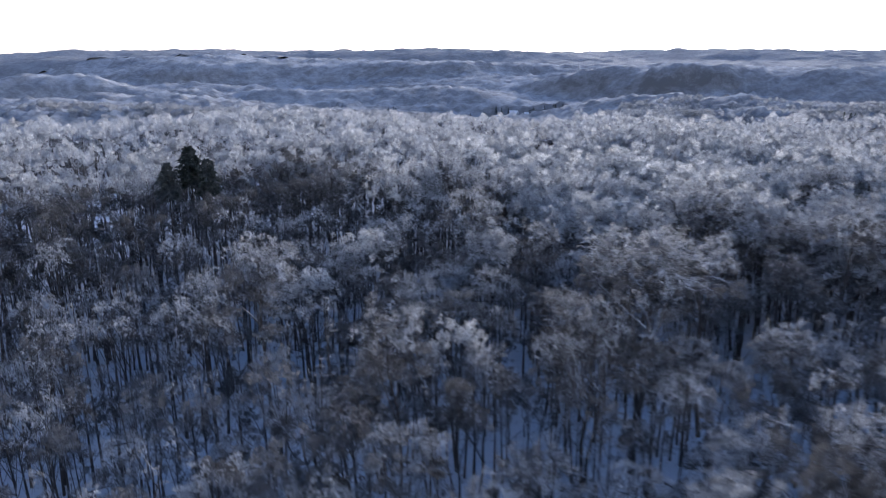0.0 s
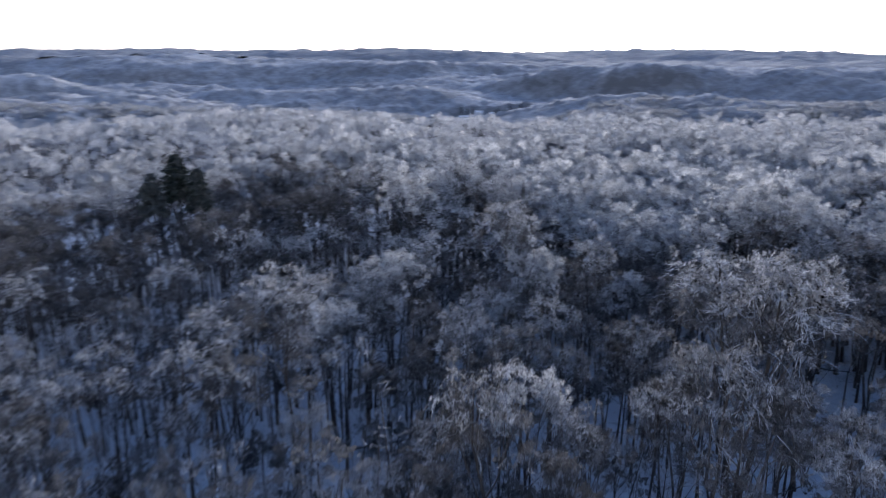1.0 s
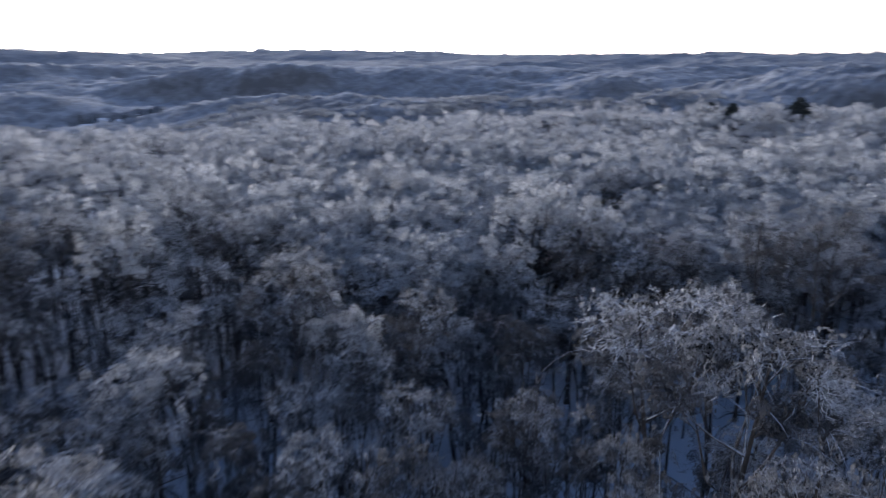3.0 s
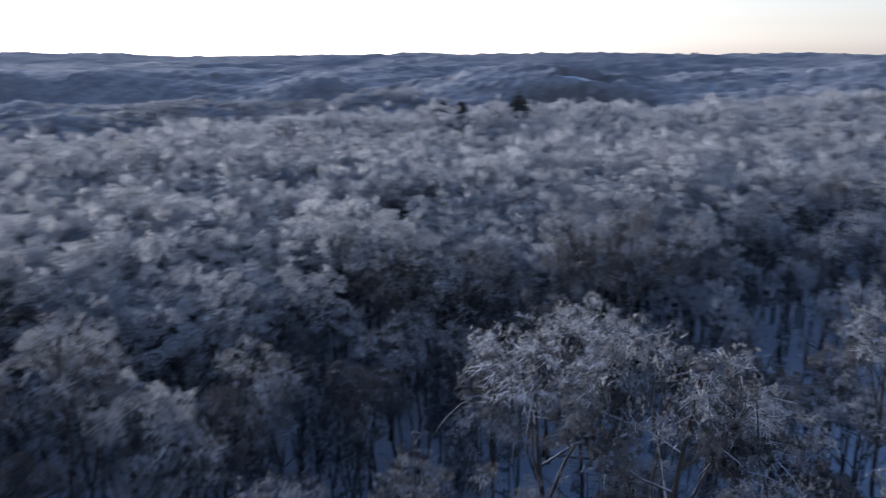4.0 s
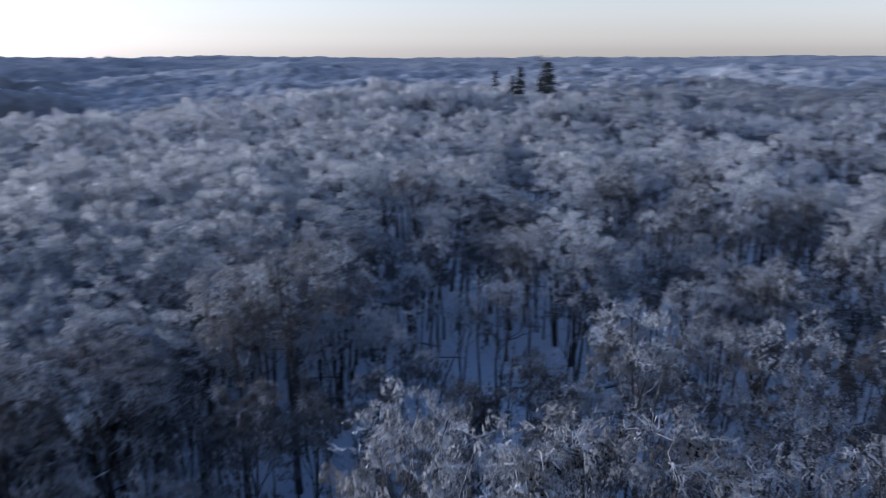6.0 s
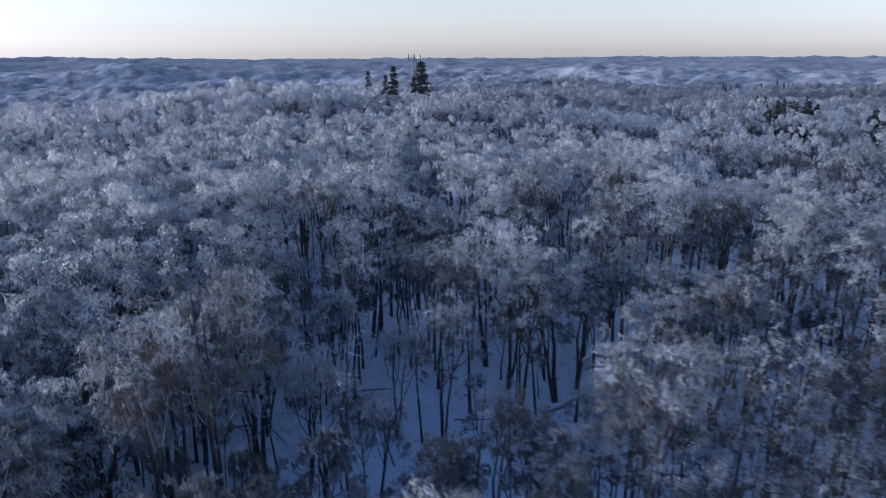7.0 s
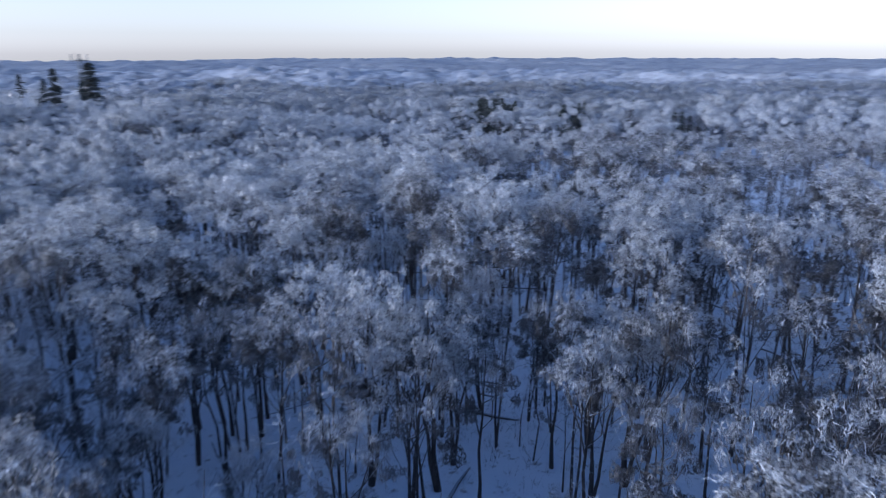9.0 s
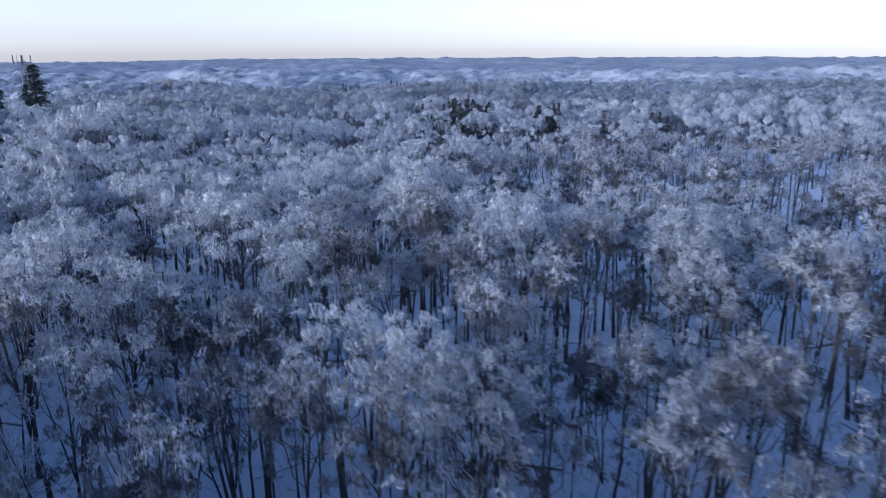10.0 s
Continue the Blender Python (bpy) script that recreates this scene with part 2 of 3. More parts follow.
def land(x, y):
    """Height of the ground."""
    x, y = np.asarray(x, float), np.asarray(y, float)
    dx, dy = x - CX, y - CY
    r = np.hypot(dx, dy) + 1e-6
    az = np.degrees(np.arctan2(dx, dy))
    edge = np.interp(az, EDGE_AZ, EDGE_R)
    s = np.maximum(r - edge, 0)
    valley = np.interp(r, [0, 110, 260, 500, 800, 1000, 1500, 2500, 3500, 4700, 6000], [0, 0, -24, -36, -52, -64, -60, -56, -52, -35, -35])
    table = np.interp(r, [0, 140, 230, 450, 700, 1000, 1600, 2500, 3500, 4700, 6000], [0, 0, -2.5, -9, -18, -28, -46, -54, -51, -28, -28])
    side = smooth(62, 98, az) + smooth(-75, -120, az)
    h = (valley * (1 - side) + table * side) * smooth(0, 110, s)
    for a, d, wa, wd, up in HILLS:
        h = h + 1.15 * up * np.exp(-np.abs((az - a) / wa) ** 2.2 - np.abs((r - d) / (0.75 * wd)) ** 1.8)
    # long ridges that lie across the view, one behind the other
    lr = np.log(r) * 6.5 + 0.6 * fractal(x, y, 500, 3, 5)
    n = lattice(az / 21 + 40, lr, 15) * 0.68 + lattice(az / 9 + 40, lr * 2.1, 16) * 0.32
    open_view = 1 - 0.92 * np.exp(-((az + 3) / 15) ** 4) * smooth(1150, 900, r)
    h = h + smooth(0.28, 0.74, n) * np.clip(r * 0.042, 0, 44) * smooth(380, 1000, r) * smooth(4800, 4000, r) * (1 - 0.5 * side) * open_view
    rough = smooth(60, 500, r)
    h = h + fractal(x, y, 45, 3, 9) * (1.2 + 3 * rough) + fractal(x, y, 160, 3, 3) * 9 * smooth(200, 600, r)
    return h + 3.0 * np.exp(-((az - 92) / 16) ** 2 - ((r - 225) / 70) ** 2)


def clearing(x, y):
    """1 in open fields, 0 in the woods."""
    dx, dy = x - CX, y - CY
    r, az = np.hypot(dx, dy), np.degrees(np.arctan2(dx, dy))
    c = 0.0
    for a, d, wa, wd in ((15, 2050, 3.6, 170), (6.5, 955, 3.4, 28), (-9.5, 960, 1.6, 40), (64, 900, 2.4, 50), (-6, 3900, 1.5, 90), (108, 3300, 1.2, 80), (131, 1500, 1.0, 60), (150, 3200, 1.5, 90), (139, 3600, 1.0, 90)):
        c = np.maximum(c, np.exp(-((az - a) / wa) ** 4 - ((r - d) / wd) ** 4))
    return c


# ---- mesh helpers ----
def mesh_from(name, verts, tris, mat, smooth_faces=False):
    me = bpy.data.meshes.new(name)
    verts, tris = np.ascontiguousarray(verts, np.float32), np.ascontiguousarray(tris, np.int32)
    me.vertices.add(len(verts))
    me.vertices.foreach_set("co", verts.ravel())
    me.loops.add(tris.size)
    me.loops.foreach_set("vertex_index", tris.ravel())
    me.polygons.add(len(tris))
    me.polygons.foreach_set("loop_start", np.arange(len(tris), dtype=np.int32) * 3)
    me.polygons.foreach_set("use_smooth", np.full(len(tris), smooth_faces))
    me.materials.append(mat)
    me.update(calc_edges=True)
    me.validate()
    return me


def toned(name, heaps, mats):
    """One mesh of several heaps, each in its own material."""
    vs, fs, at = [], [], 0
    for h in heaps:
        v, f = h.arrays()
        vs.append(v), fs.append(f + at)
        at += len(v)
    me = mesh_from(name, np.concatenate(vs), np.concatenate(fs), mats[0], True)
    for m in mats[1:]:
        me.materials.append(m)
    me.polygons.foreach_set("material_index", np.repeat(np.arange(len(fs)), [len(f) for f in fs]).astype(np.int32))
    return me


def part(name, data, parent, label=""):
    ob = new(name, data)
    ob.parent = parent
    return tagged(ob, label)


class Heap:
    """Collects triangles."""
    def __init__(self):
        self.v, self.f, self.n = [], [], 0

    def add(self, v, f):
        self.v.append(np.asarray(v, float).reshape(-1, 3))
        self.f.append(np.asarray(f, int).reshape(-1, 3) + self.n)
        self.n += len(self.v[-1])

    def arrays(self):
        return np.concatenate(self.v), np.concatenate(self.f)


def tube(heap, pts, radii, sides):
    """A tapered limb along a bent line."""
    pts = np.asarray(pts, float)
    n = len(pts)
    d = np.gradient(pts, axis=0)
    d /= np.linalg.norm(d, axis=1)[:, None] + 1e-9
    ref = np.where(np.abs(d[:, 2:3]) > 0.9, [[1.0, 0, 0]], [[0, 0, 1.0]])
    u = np.cross(d, ref)
    u /= np.linalg.norm(u, axis=1)[:, None]
    w = np.cross(d, u)
    a = np.arange(sides) * 2 * np.pi / sides
    ring = pts[:, None] + np.asarray(radii)[:, None, None] * (np.cos(a)[None, :, None] * u[:, None] + np.sin(a)[None, :, None] * w[:, None])
    f = []
    for i in range(n - 1):
        for j in range(sides):
            p, q = i * sides + j, i * sides + (j + 1) % sides
            f += [(p, q, q + sides), (p, q + sides, p + sides)]
    heap.add(ring, f)


def spikes(heap, root, way, width, rng, face=None):
    """Thin twigs: one long triangle each, flat towards face, or turned at random."""
    side = np.cross(way, rng.normal(size=way.shape) if face is None else face + 0.25 * rng.normal(size=way.shape))
    side *= width[:, None] / (np.linalg.norm(side, axis=1)[:, None] + 1e-9) / 2
    v = np.stack([root - side, root + side, root + way], 1)
    heap.add(v, np.arange(len(v) * 3))


# ---- the trees ----
def broadleaf(rng, height, spread, limbs, subs, tufts, sprays, twigs, twig_len, twig_w, sides, lean=0.04, fork=0.5, inner=0.35, thick=1.0, lump=0.0, stems=1, cluster=1, low_share=0.5):
    """Heaps for trunk, each limb, crown, inner twigs and far masses of a bare tree in hoar frost, its foot at the origin.
    The limbs reach for a domed head, and each ends in tufts of short rimed twigs."""
    trunk, crown, bare, shade, dim = Heap(), Heap(), Heap(), Heap(), Heap()
    r0 = (0.0085 * height + 0.02) * thick
    top = np.array([*(rng.normal(size=2) * lean * height), height * 0.88])
    z = np.linspace(0, 1, {6: 6, 4: 3, 3: 2}[sides])
    wob = rng.normal(size=(len(z), 2)) * 0.14
    wob[0] = 0
    line = z[:, None] * top
    line[:, :2] += wob
    line[0, 2] = -0.4
    rad = r0 * (1 - 0.82 * z)
    rad[0] *= 1.4
    tube(trunk, line, rad, sides)
    lines = [line]
    if stems > 1:
        away = rng.rand() * 6.28
        second = line + z[:, None] ** 0.8 * [0.55 * spread * math.cos(away), 0.55 * spread * math.sin(away), -0.06 * height]
        tube(trunk, second, rad * 0.8, sides)
        lines.append(second)
    at = lambda k, which=0: np.array([np.interp(k, z, lines[which][:, i]) for i in range(3)])
    dome = lambda d: height * (1.0 - 0.26 * min(1.3, d / spread) ** 2.2)
    tips, outs, arms = [], [], []
    turn = rng.rand() * 6.28
    for i in range(limbs):
        k = fork + (0.95 - fork) * (i + 0.4 * rng.rand()) / limbs
        p0 = at(k, i % len(lines))
        branch = Heap()
        arms.append(branch)
        turn += 2.4 + rng.normal() * 0.4
        reach = spread * rng.uniform(0.5, 1.0) * (1.0 - 0.6 * max(0, (k - 0.6) / 0.4))
        out = np.array([math.cos(turn), math.sin(turn), 0])
        goal = dome(reach) * rng.uniform(0.86, 1.0)
        p3 = np.array([*(p0[:2] + out[:2] * reach), max(goal, p0[2] + 0.4)])
        p1 = p0 + (p3 - p0) * [0.45, 0.45, 0.3] + rng.normal(size=3) * 0.18
        p2 = p0 + (p3 - p0) * [0.78, 0.78, 0.72] + rng.normal(size=3) * 0.18
        r1 = r0 * (1 - 0.82 * k) * 0.6 + 0.012
        seg = np.array([p0, p1, p2, p3])
        if sides > 4:
            tube(branch, seg, r1 * np.array([1, 0.7, 0.45, 0.15]), 4)
        elif sides > 3:
            tube(branch, seg[[0, 2, 3]], r1 * np.array([1, 0.5, 0.15]), 3)
        else:
            spikes(branch, p0[None], (p3 - p0)[None], np.array([2.2 * r1]), rng)
        tips.append(p3), outs.append(out)
        for j in range(subs):
            q = 0.4 + 0.58 * (j + rng.rand()) / subs
            s0 = np.array([np.interp(q * 3, [0, 1, 2, 3], seg[:, c]) for c in range(3)])
            ang = turn + rng.choice([-1, 1]) * rng.uniform(0.5, 1.4)
            o2 = np.array([math.cos(ang), math.sin(ang), 0])
            ln = spread * rng.uniform(0.2, 0.42)
            s2 = s0 + o2 * ln
            s2[2] = s0[2] + (dome(np.hypot(s2[0], s2[1])) * rng.uniform(0.84, 1.0) - s0[2]) * rng.uniform(0.5, 1.0)
            s1 = (s0 + s2) / 2 + np.array([0, 0, -0.08 * ln]) + rng.normal(size=3) * 0.1
            if sides > 4:
                tube(branch, [s0, s1, s2], r1 * np.array([0.45, 0.3, 0.12]) + 0.004, 3)
            else:
                spikes(branch, s0[None], (s2 - s0)[None], np.array([1.2 * r1]), rng)
            tips.append(s2), outs.append(o2)
            if sides > 4 and rng.rand() < 0.6:
                far = ln * rng.uniform(0.9, 1.9)
                way = o2 + 0.4 * rng.normal(size=3) * [1, 1, 0]
                bow = np.array([s2 + way * far * q + [0, 0, far * (0.45 * q - 1.0 * q * q)] for q in (0, 0.35, 0.7, 1.0)])
                tube(branch, bow, np.array([0.022, 0.018, 0.013, 0.005]), 3)
    tips.append(at(1.0)), outs.append(np.array([0, 0, 0.0]))
    tips, outs = np.array(tips), np.array(outs)
    if len(tips) > tufts:
        pick = rng.choice(len(tips), tufts, replace=False)
        tips, outs = tips[pick], outs[pick]
    # sprays: branchlets that fan out of a tip and arch over; twigs stand along them
    n = len(tips)
    size = rng.uniform(0.65, 1.3, n)
    mass = Heap()
    # the upper part keeps its rime; shade is painted into the greyer lower tufts
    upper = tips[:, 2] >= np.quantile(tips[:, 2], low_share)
    if lump:
        # each tip carries a cluster of small clots, heaped like a floret
        many = np.repeat(np.arange(n), cluster)
        off = rng.normal(size=(len(many), 3)) * [0.85, 0.85, 0.8] * (lump * size[many])[:, None]
        off[:, 2] = np.abs(off[:, 2]) - 0.35 * np.hypot(off[:, 0], off[:, 1])
        spots, sizes = tips[many] + off * (0.9 if cluster > 1 else 0.2), lump * size[many] * rng.uniform(0.42, 0.8, len(many)) * (1.0 if cluster > 1 else 1.4)
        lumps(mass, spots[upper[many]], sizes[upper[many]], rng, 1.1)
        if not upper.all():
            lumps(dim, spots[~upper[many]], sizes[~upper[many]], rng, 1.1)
    rs = np.repeat(np.arange(n), sprays)
    m = len(rs)
    way = rng.normal(size=(m, 3))
    way /= np.linalg.norm(way, axis=1)[:, None]
    way = way * [0.95, 0.95, 0.5] + outs[rs] * 0.4 + np.array([0, 0, 0.62])
    way /= np.linalg.norm(way, axis=1)[:, None]
    ln = twig_len * 2.4 * size[rs] * rng.uniform(0.6, 1.2, m)
    root = tips[rs] - [0, 0, 0.1]
    drop = -rng.uniform(0.25, 1.0, m) * ln
    spikes(bare, root, way * ln[:, None] * 0.8, np.full(m, twig_w * 0.8), rng)
    rt = np.repeat(np.arange(m), twigs)
    k = len(rt)
    t = rng.uniform(0.2, 1.05, k)
    base = root[rt] + way[rt] * (ln[rt] * t)[:, None]
    base[:, 2] += drop[rt] * t ** 2
    base += rng.normal(size=(k, 3)) * 0.06 * ln[rt][:, None]
    tw = way[rt] * 0.8 + rng.normal(size=(k, 3)) * 0.5
    tw[:, 2] += 1.6 * t * drop[rt] / ln[rt]
    tw *= (twig_len * rng.uniform(0.5, 1.2, k) / np.linalg.norm(tw, axis=1))[:, None]
    heart = root[rt] - np.stack([0 * t, 0 * t, 0.45 * ln[rt]], 1)
    face = (base - heart) / (np.linalg.norm(base - heart, axis=1)[:, None] + 1e-6) + np.array([0, 0, 0.25])
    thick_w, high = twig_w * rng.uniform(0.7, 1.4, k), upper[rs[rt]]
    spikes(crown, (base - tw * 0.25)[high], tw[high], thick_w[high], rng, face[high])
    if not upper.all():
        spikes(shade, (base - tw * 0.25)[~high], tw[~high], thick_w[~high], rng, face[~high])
    mi = int(k * inner)
    if mi:
        base = tips[rng.randint(0, n, mi)]
        pull = rng.uniform(0.12, 0.7, mi)[:, None]
        mid = np.array([0, 0, height * 0.7])
        root = base + (mid - base) * pull + rng.normal(size=(mi, 3)) * 0.35
        way = rng.normal(size=(mi, 3)) * 0.55 + (base - mid) / (np.linalg.norm(base - mid, axis=1)[:, None] + 1e-6) + np.array([0, 0, 0.3])
        way *= (twig_len * rng.uniform(1.0, 2.4, mi) / np.linalg.norm(way, axis=1))[:, None]
        spikes(bare, root, way, twig_w * rng.uniform(0.5, 0.9, mi), rng)
    return trunk, arms, crown, bare, mass, shade, dim


def spruce(rng, height, spread, whorls, per, needles, shape=0.8, low=0.1):
    """Heaps for trunk and needled boughs of a conifer; shape under 0.6 gives a broad, round head."""
    trunk, bough = Heap(), Heap()
    tube(trunk, [(0, 0, -0.4), (0.03, 0, height * 0.5), (0, 0, height)], [0.014 * height, 0.009 * height, 0.02], 6)
    for i in range(whorls * per):
        k = min(0.99, (i // per + 1.7 * rng.rand()) / whorls)
        z = height * (low + (0.98 - low) * k)
        reach = spread * (1 - k) ** shape + 0.12
        a = 2.4 * i + rng.normal() * 0.4
        o = np.array([math.cos(a), math.sin(a), 0])
        ln = reach * rng.uniform(0.5, 1.15)
        tip = o * ln + np.array([0, 0, z + ln * rng.uniform(-0.35, 0.1)])
        p0 = np.array([0, 0, z])
        t = rng.rand(needles) ** 0.7
        root = p0 + (tip - p0) * t[:, None]
        side = np.array([-o[1], o[0], 0]) * rng.choice([-1, 1], needles)[:, None]
        way = o * 0.7 + side * 0.8 + np.array([0, 0, -0.2]) + rng.normal(size=(needles, 3)) * 0.45
        way *= (0.3 + 0.34 * ln * (1.15 - t) * rng.uniform(0.6, 1.2, needles))[:, None]
        spikes(bough, root, way, np.full(needles, 0.2 + 0.05 * ln), rng)
    return trunk, bough


PHI = (1 + 5 ** 0.5) / 2
ICO = np.array([(-1, PHI, 0), (1, PHI, 0), (-1, -PHI, 0), (1, -PHI, 0), (0, -1, PHI), (0, 1, PHI), (0, -1, -PHI), (0, 1, -PHI), (PHI, 0, -1), (PHI, 0, 1), (-PHI, 0, -1), (-PHI, 0, 1)]) / math.hypot(1, PHI)
ICO_F = np.array([(0, 11, 5), (0, 5, 1), (0, 1, 7), (0, 7, 10), (0, 10, 11), (1, 5, 9), (5, 11, 4), (11, 10, 2), (10, 7, 6), (7, 1, 8), (3, 9, 4), (3, 4, 2), (3, 2, 6), (3, 6, 8), (3, 8, 9), (4, 9, 5), (2, 4, 11), (6, 2, 10), (8, 6, 7), (9, 8, 1)])


OCT = np.array([(1, 0, 0), (-1, 0, 0), (0, 1, 0), (0, -1, 0), (0, 0, 1), (0, 0, -1.0)])
OCT_F = np.array([(0, 2, 4), (2, 1, 4), (1, 3, 4), (3, 0, 4), (2, 0, 5), (1, 2, 5), (3, 1, 5), (0, 3, 5)])


def lumps(heap, centres, radii, rng, squash=0.95, rough=0.36, coarse=False):
    """Uneven clots of close-set rimed twigs that fill a head seen from far off."""
    base, faces = (OCT * 1.15, OCT_F) if coarse else (ICO, ICO_F)
    n, k = len(centres), len(base)
    v = base[None] * (1 + rough * rng.normal(size=(n, k, 1))) * np.asarray(radii)[:, None, None] * [1, 1, squash] + 0.15 * rng.normal(size=(n, k, 3)) * np.asarray(radii)[:, None, None] + centres[:, None]
    heap.add(v, faces[None] + k * np.arange(n)[:, None, None])


def place(arr, x, y, z, turn, scale, zscale):
    c, s = math.cos(turn), math.sin(turn)
    v = arr * [scale, scale, zscale]
    return np.stack([v[:, 0] * c - v[:, 1] * s + x, v[:, 0] * s + v[:, 1] * c + y, v[:, 2] + z], 1)

# ---- ground: one sheet of snow from under the camera to the horizon ----
def polar_sheet(radii, bearings, closed, lift, sink=None):
    rr, aa = np.meshgrid(radii, np.radians(bearings), indexing="ij")
    x, y = CX + rr * np.sin(aa), CY + rr * np.cos(aa)
    z = land(x, y) + lift(x, y, rr)
    nr, na = rr.shape
    v = np.stack([x, y, z], -1).reshape(-1, 3)
    i, j = np.meshgrid(np.arange(nr - 1), np.arange(na if closed else na - 1), indexing="ij")
    j1 = (j + 1) % na
    a, b, c, d = i * na + j, i * na + j1, (i + 1) * na + j1, (i + 1) * na + j
    f = np.stack([np.stack([a, d, c], -1), np.stack([a, c, b], -1)], 2).reshape(-1, 3)
    return v, f


radii = np.concatenate([np.linspace(0.01, 150, 60), np.geomspace(155, 4850, 110)])
gv, gf = polar_sheet(radii, np.arange(0, 360, 1.5), True, lambda x, y, r: 0 * x)
ground = tagged(new("ground", mesh_from("ground", gv, gf, M_SNOW, True)), "snow-covered rolling ground with leaf litter showing through", "ground", kind="structure")


# ---- far woods: the closed canopy over the slopes and hills beyond single trees ----
def canopy(x, y, r):
    crowns = np.random.RandomState(5).normal(size=r.shape) * np.interp(r, [230, 420, 1400, 1700, 3500], [0, 1.3, 1.9, 2.2, 3.2])
    n = (lattice(x / 26, y / 26, 21) - 0.5) * 4 + fractal(x, y, 130, 3, 33) * 5 + crowns
    tall = np.interp(r, [230, 300, 480, 1700], [0.3, 8.0, 10.5, 11.0]) + n
    return np.where(clearing(x, y) > 0.5, -4.0, tall)


sv, sf = polar_sheet(np.geomspace(230, 1700, 240), np.arange(-48, 186, 0.4), False, canopy)
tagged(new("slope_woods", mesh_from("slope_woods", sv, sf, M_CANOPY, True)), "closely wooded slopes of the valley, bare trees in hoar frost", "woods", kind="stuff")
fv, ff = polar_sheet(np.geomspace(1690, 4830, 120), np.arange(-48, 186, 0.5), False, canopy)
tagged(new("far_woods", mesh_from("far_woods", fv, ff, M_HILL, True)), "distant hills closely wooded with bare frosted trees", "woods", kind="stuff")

# ---- trees of the near wood ----
rng = np.random.RandomState(11)
# trees that stand out: place of the crown and height
MARKED = [
    (14.9, 51.2, 17.4), (2.6, 71.6, 16.6), (-13.3, 52.0, 16.1), (24.8, 69.9, 16.4), (13.4, 46.5, 18.0),
    (38.9, 58.4, 17.7), (20.0, 51.8, 16.4), (29.0, 39.2, 16.2), (-6.0, 83.7, 16.8), (48.2, 43.7, 12.6),
    (34.1, 60.8, 17.0), (60.5, 19.0, 14.6), (66.4, 20.6, 15.6), (61.4, 1.3, 16.0), (77.0, 25.9, 16.2),
    (45.8, 9.6, 16.4), (50.4, 25.3, 13.4), (49.1, 56.0, 15.5), (30.1, 75.8, 16.0), (45.4, 85.3, 16.4),
    (27.2, 78.4, 17.0), (8.3, 39.5, 16.5), (-2.2, 38.7, 15.3), (73.0, 47.8, 18.4), (4.0, 103.0, 17.0),
    (-13.4, 89.5, 15.8), (9.3, 65.3, 14.2), (44.0, 30.5, 13.0),
]
FLIGHT = [(0, 0), (-10, 19), (-12, 37), (-7, 50), (8, 58), (32, 58)]      # the open lane under the camera
STRETCH = [(3, 26), (-3, 40), (5, 56), (30, 58), (50, 42), (63, 24)]


def off_stretch(x, y, line=STRETCH):
    best = np.full(np.shape(x), 1e9)
    for (ax, ay), (bx, by) in zip(line, line[1:]):
        t = np.clip(((x - ax) * (bx - ax) + (y - ay) * (by - ay)) / ((bx - ax) ** 2 + (by - ay) ** 2), 0, 1)
        best = np.minimum(best, np.hypot(x - ax - t * (bx - ax), y - ay - t * (by - ay)))
    return best


def scatter(step, rmax, jitter=0.42):
    k = int(rmax / step) + 1
    g = np.arange(-k, k + 1) * step
    x, y = np.meshgrid(g, g)
    x = x + (np.arange(2 * k + 1) % 2 * step / 2)[:, None]
    x = x.ravel() + rng.uniform(-jitter, jitter, x.size) * step + CX
    y = y.ravel() + rng.uniform(-jitter, jitter, y.size) * step + CY
    return x, y


# conifers: place, height of the top, spread, shape
CONIFERS = [
    (-31.4, 83.0, 16.8, 1.7, 0.55), (-29.2, 84.4, 18.5, 2.1, 0.5), (-26.9, 83.4, 17.2, 1.7, 0.55),
    (209.0, 2.0, 25.2, 5.6, 0.85), (205.5, 5.0, 21.0, 2.4, 0.8), (206.5, 10.5, 24.0, 3.2, 0.8), (207.5, 12.5, 21.5, 2.4, 0.8), (204.0, 18.0, 22.8, 2.4, 0.8),
    (128.6, 121.7, 18.6, 3.0, 0.5), (113.0, 131.0, 17.6, 2.8, 0.5), (118.0, 129.5, 17.4, 2.6, 0.5),
]


ax_, ay_ = scatter(3.5, 170)
bx_, by_ = scatter(5.2, 290)
a_in, b_out = off_stretch(ax_, ay_) < 66, off_stretch(bx_, by_) >= 66
cx_, cy_ = scatter(4.6, 120)
c_in = (cy_ > 64) & (cx_ > 6) & (off_stretch(cx_, cy_) < 60) & (np.degrees(np.arctan2(cx_ - CX, cy_ - CY)) < 85)
tx, ty = np.concatenate([ax_[a_in], bx_[b_out], cx_[c_in]]), np.concatenate([ay_[a_in], by_[b_out], cy_[c_in]])
keep = np.ones(len(tx), bool)
for mx_, my_, _ in MARKED:
    keep &= np.hypot(tx - mx_, ty - my_) > 3.2
for c in CONIFERS:
    keep &= np.hypot(tx - c[0], ty - c[1]) > 2.2
thin = fractal(tx, ty, 60, 3, 51)
keep &= rng.rand(len(tx)) < np.where(thin < -0.25, 0.6, 0.97) * np.where((tx > 38) & (ty < 56) & (tx < 100), 0.72, 1.0)
keep &= (np.hypot(tx - 43, ty - 48) > 13) | (rng.rand(len(tx)) < 0.85)
keep &= np.hypot(tx - CX, ty - CY) < np.where(np.degrees(np.arctan2(tx - CX, ty - CY)) < 58, 228, 275)
tx, ty = tx[keep], ty[keep]
az_t = np.degrees(np.arctan2(tx - CX, ty - CY))
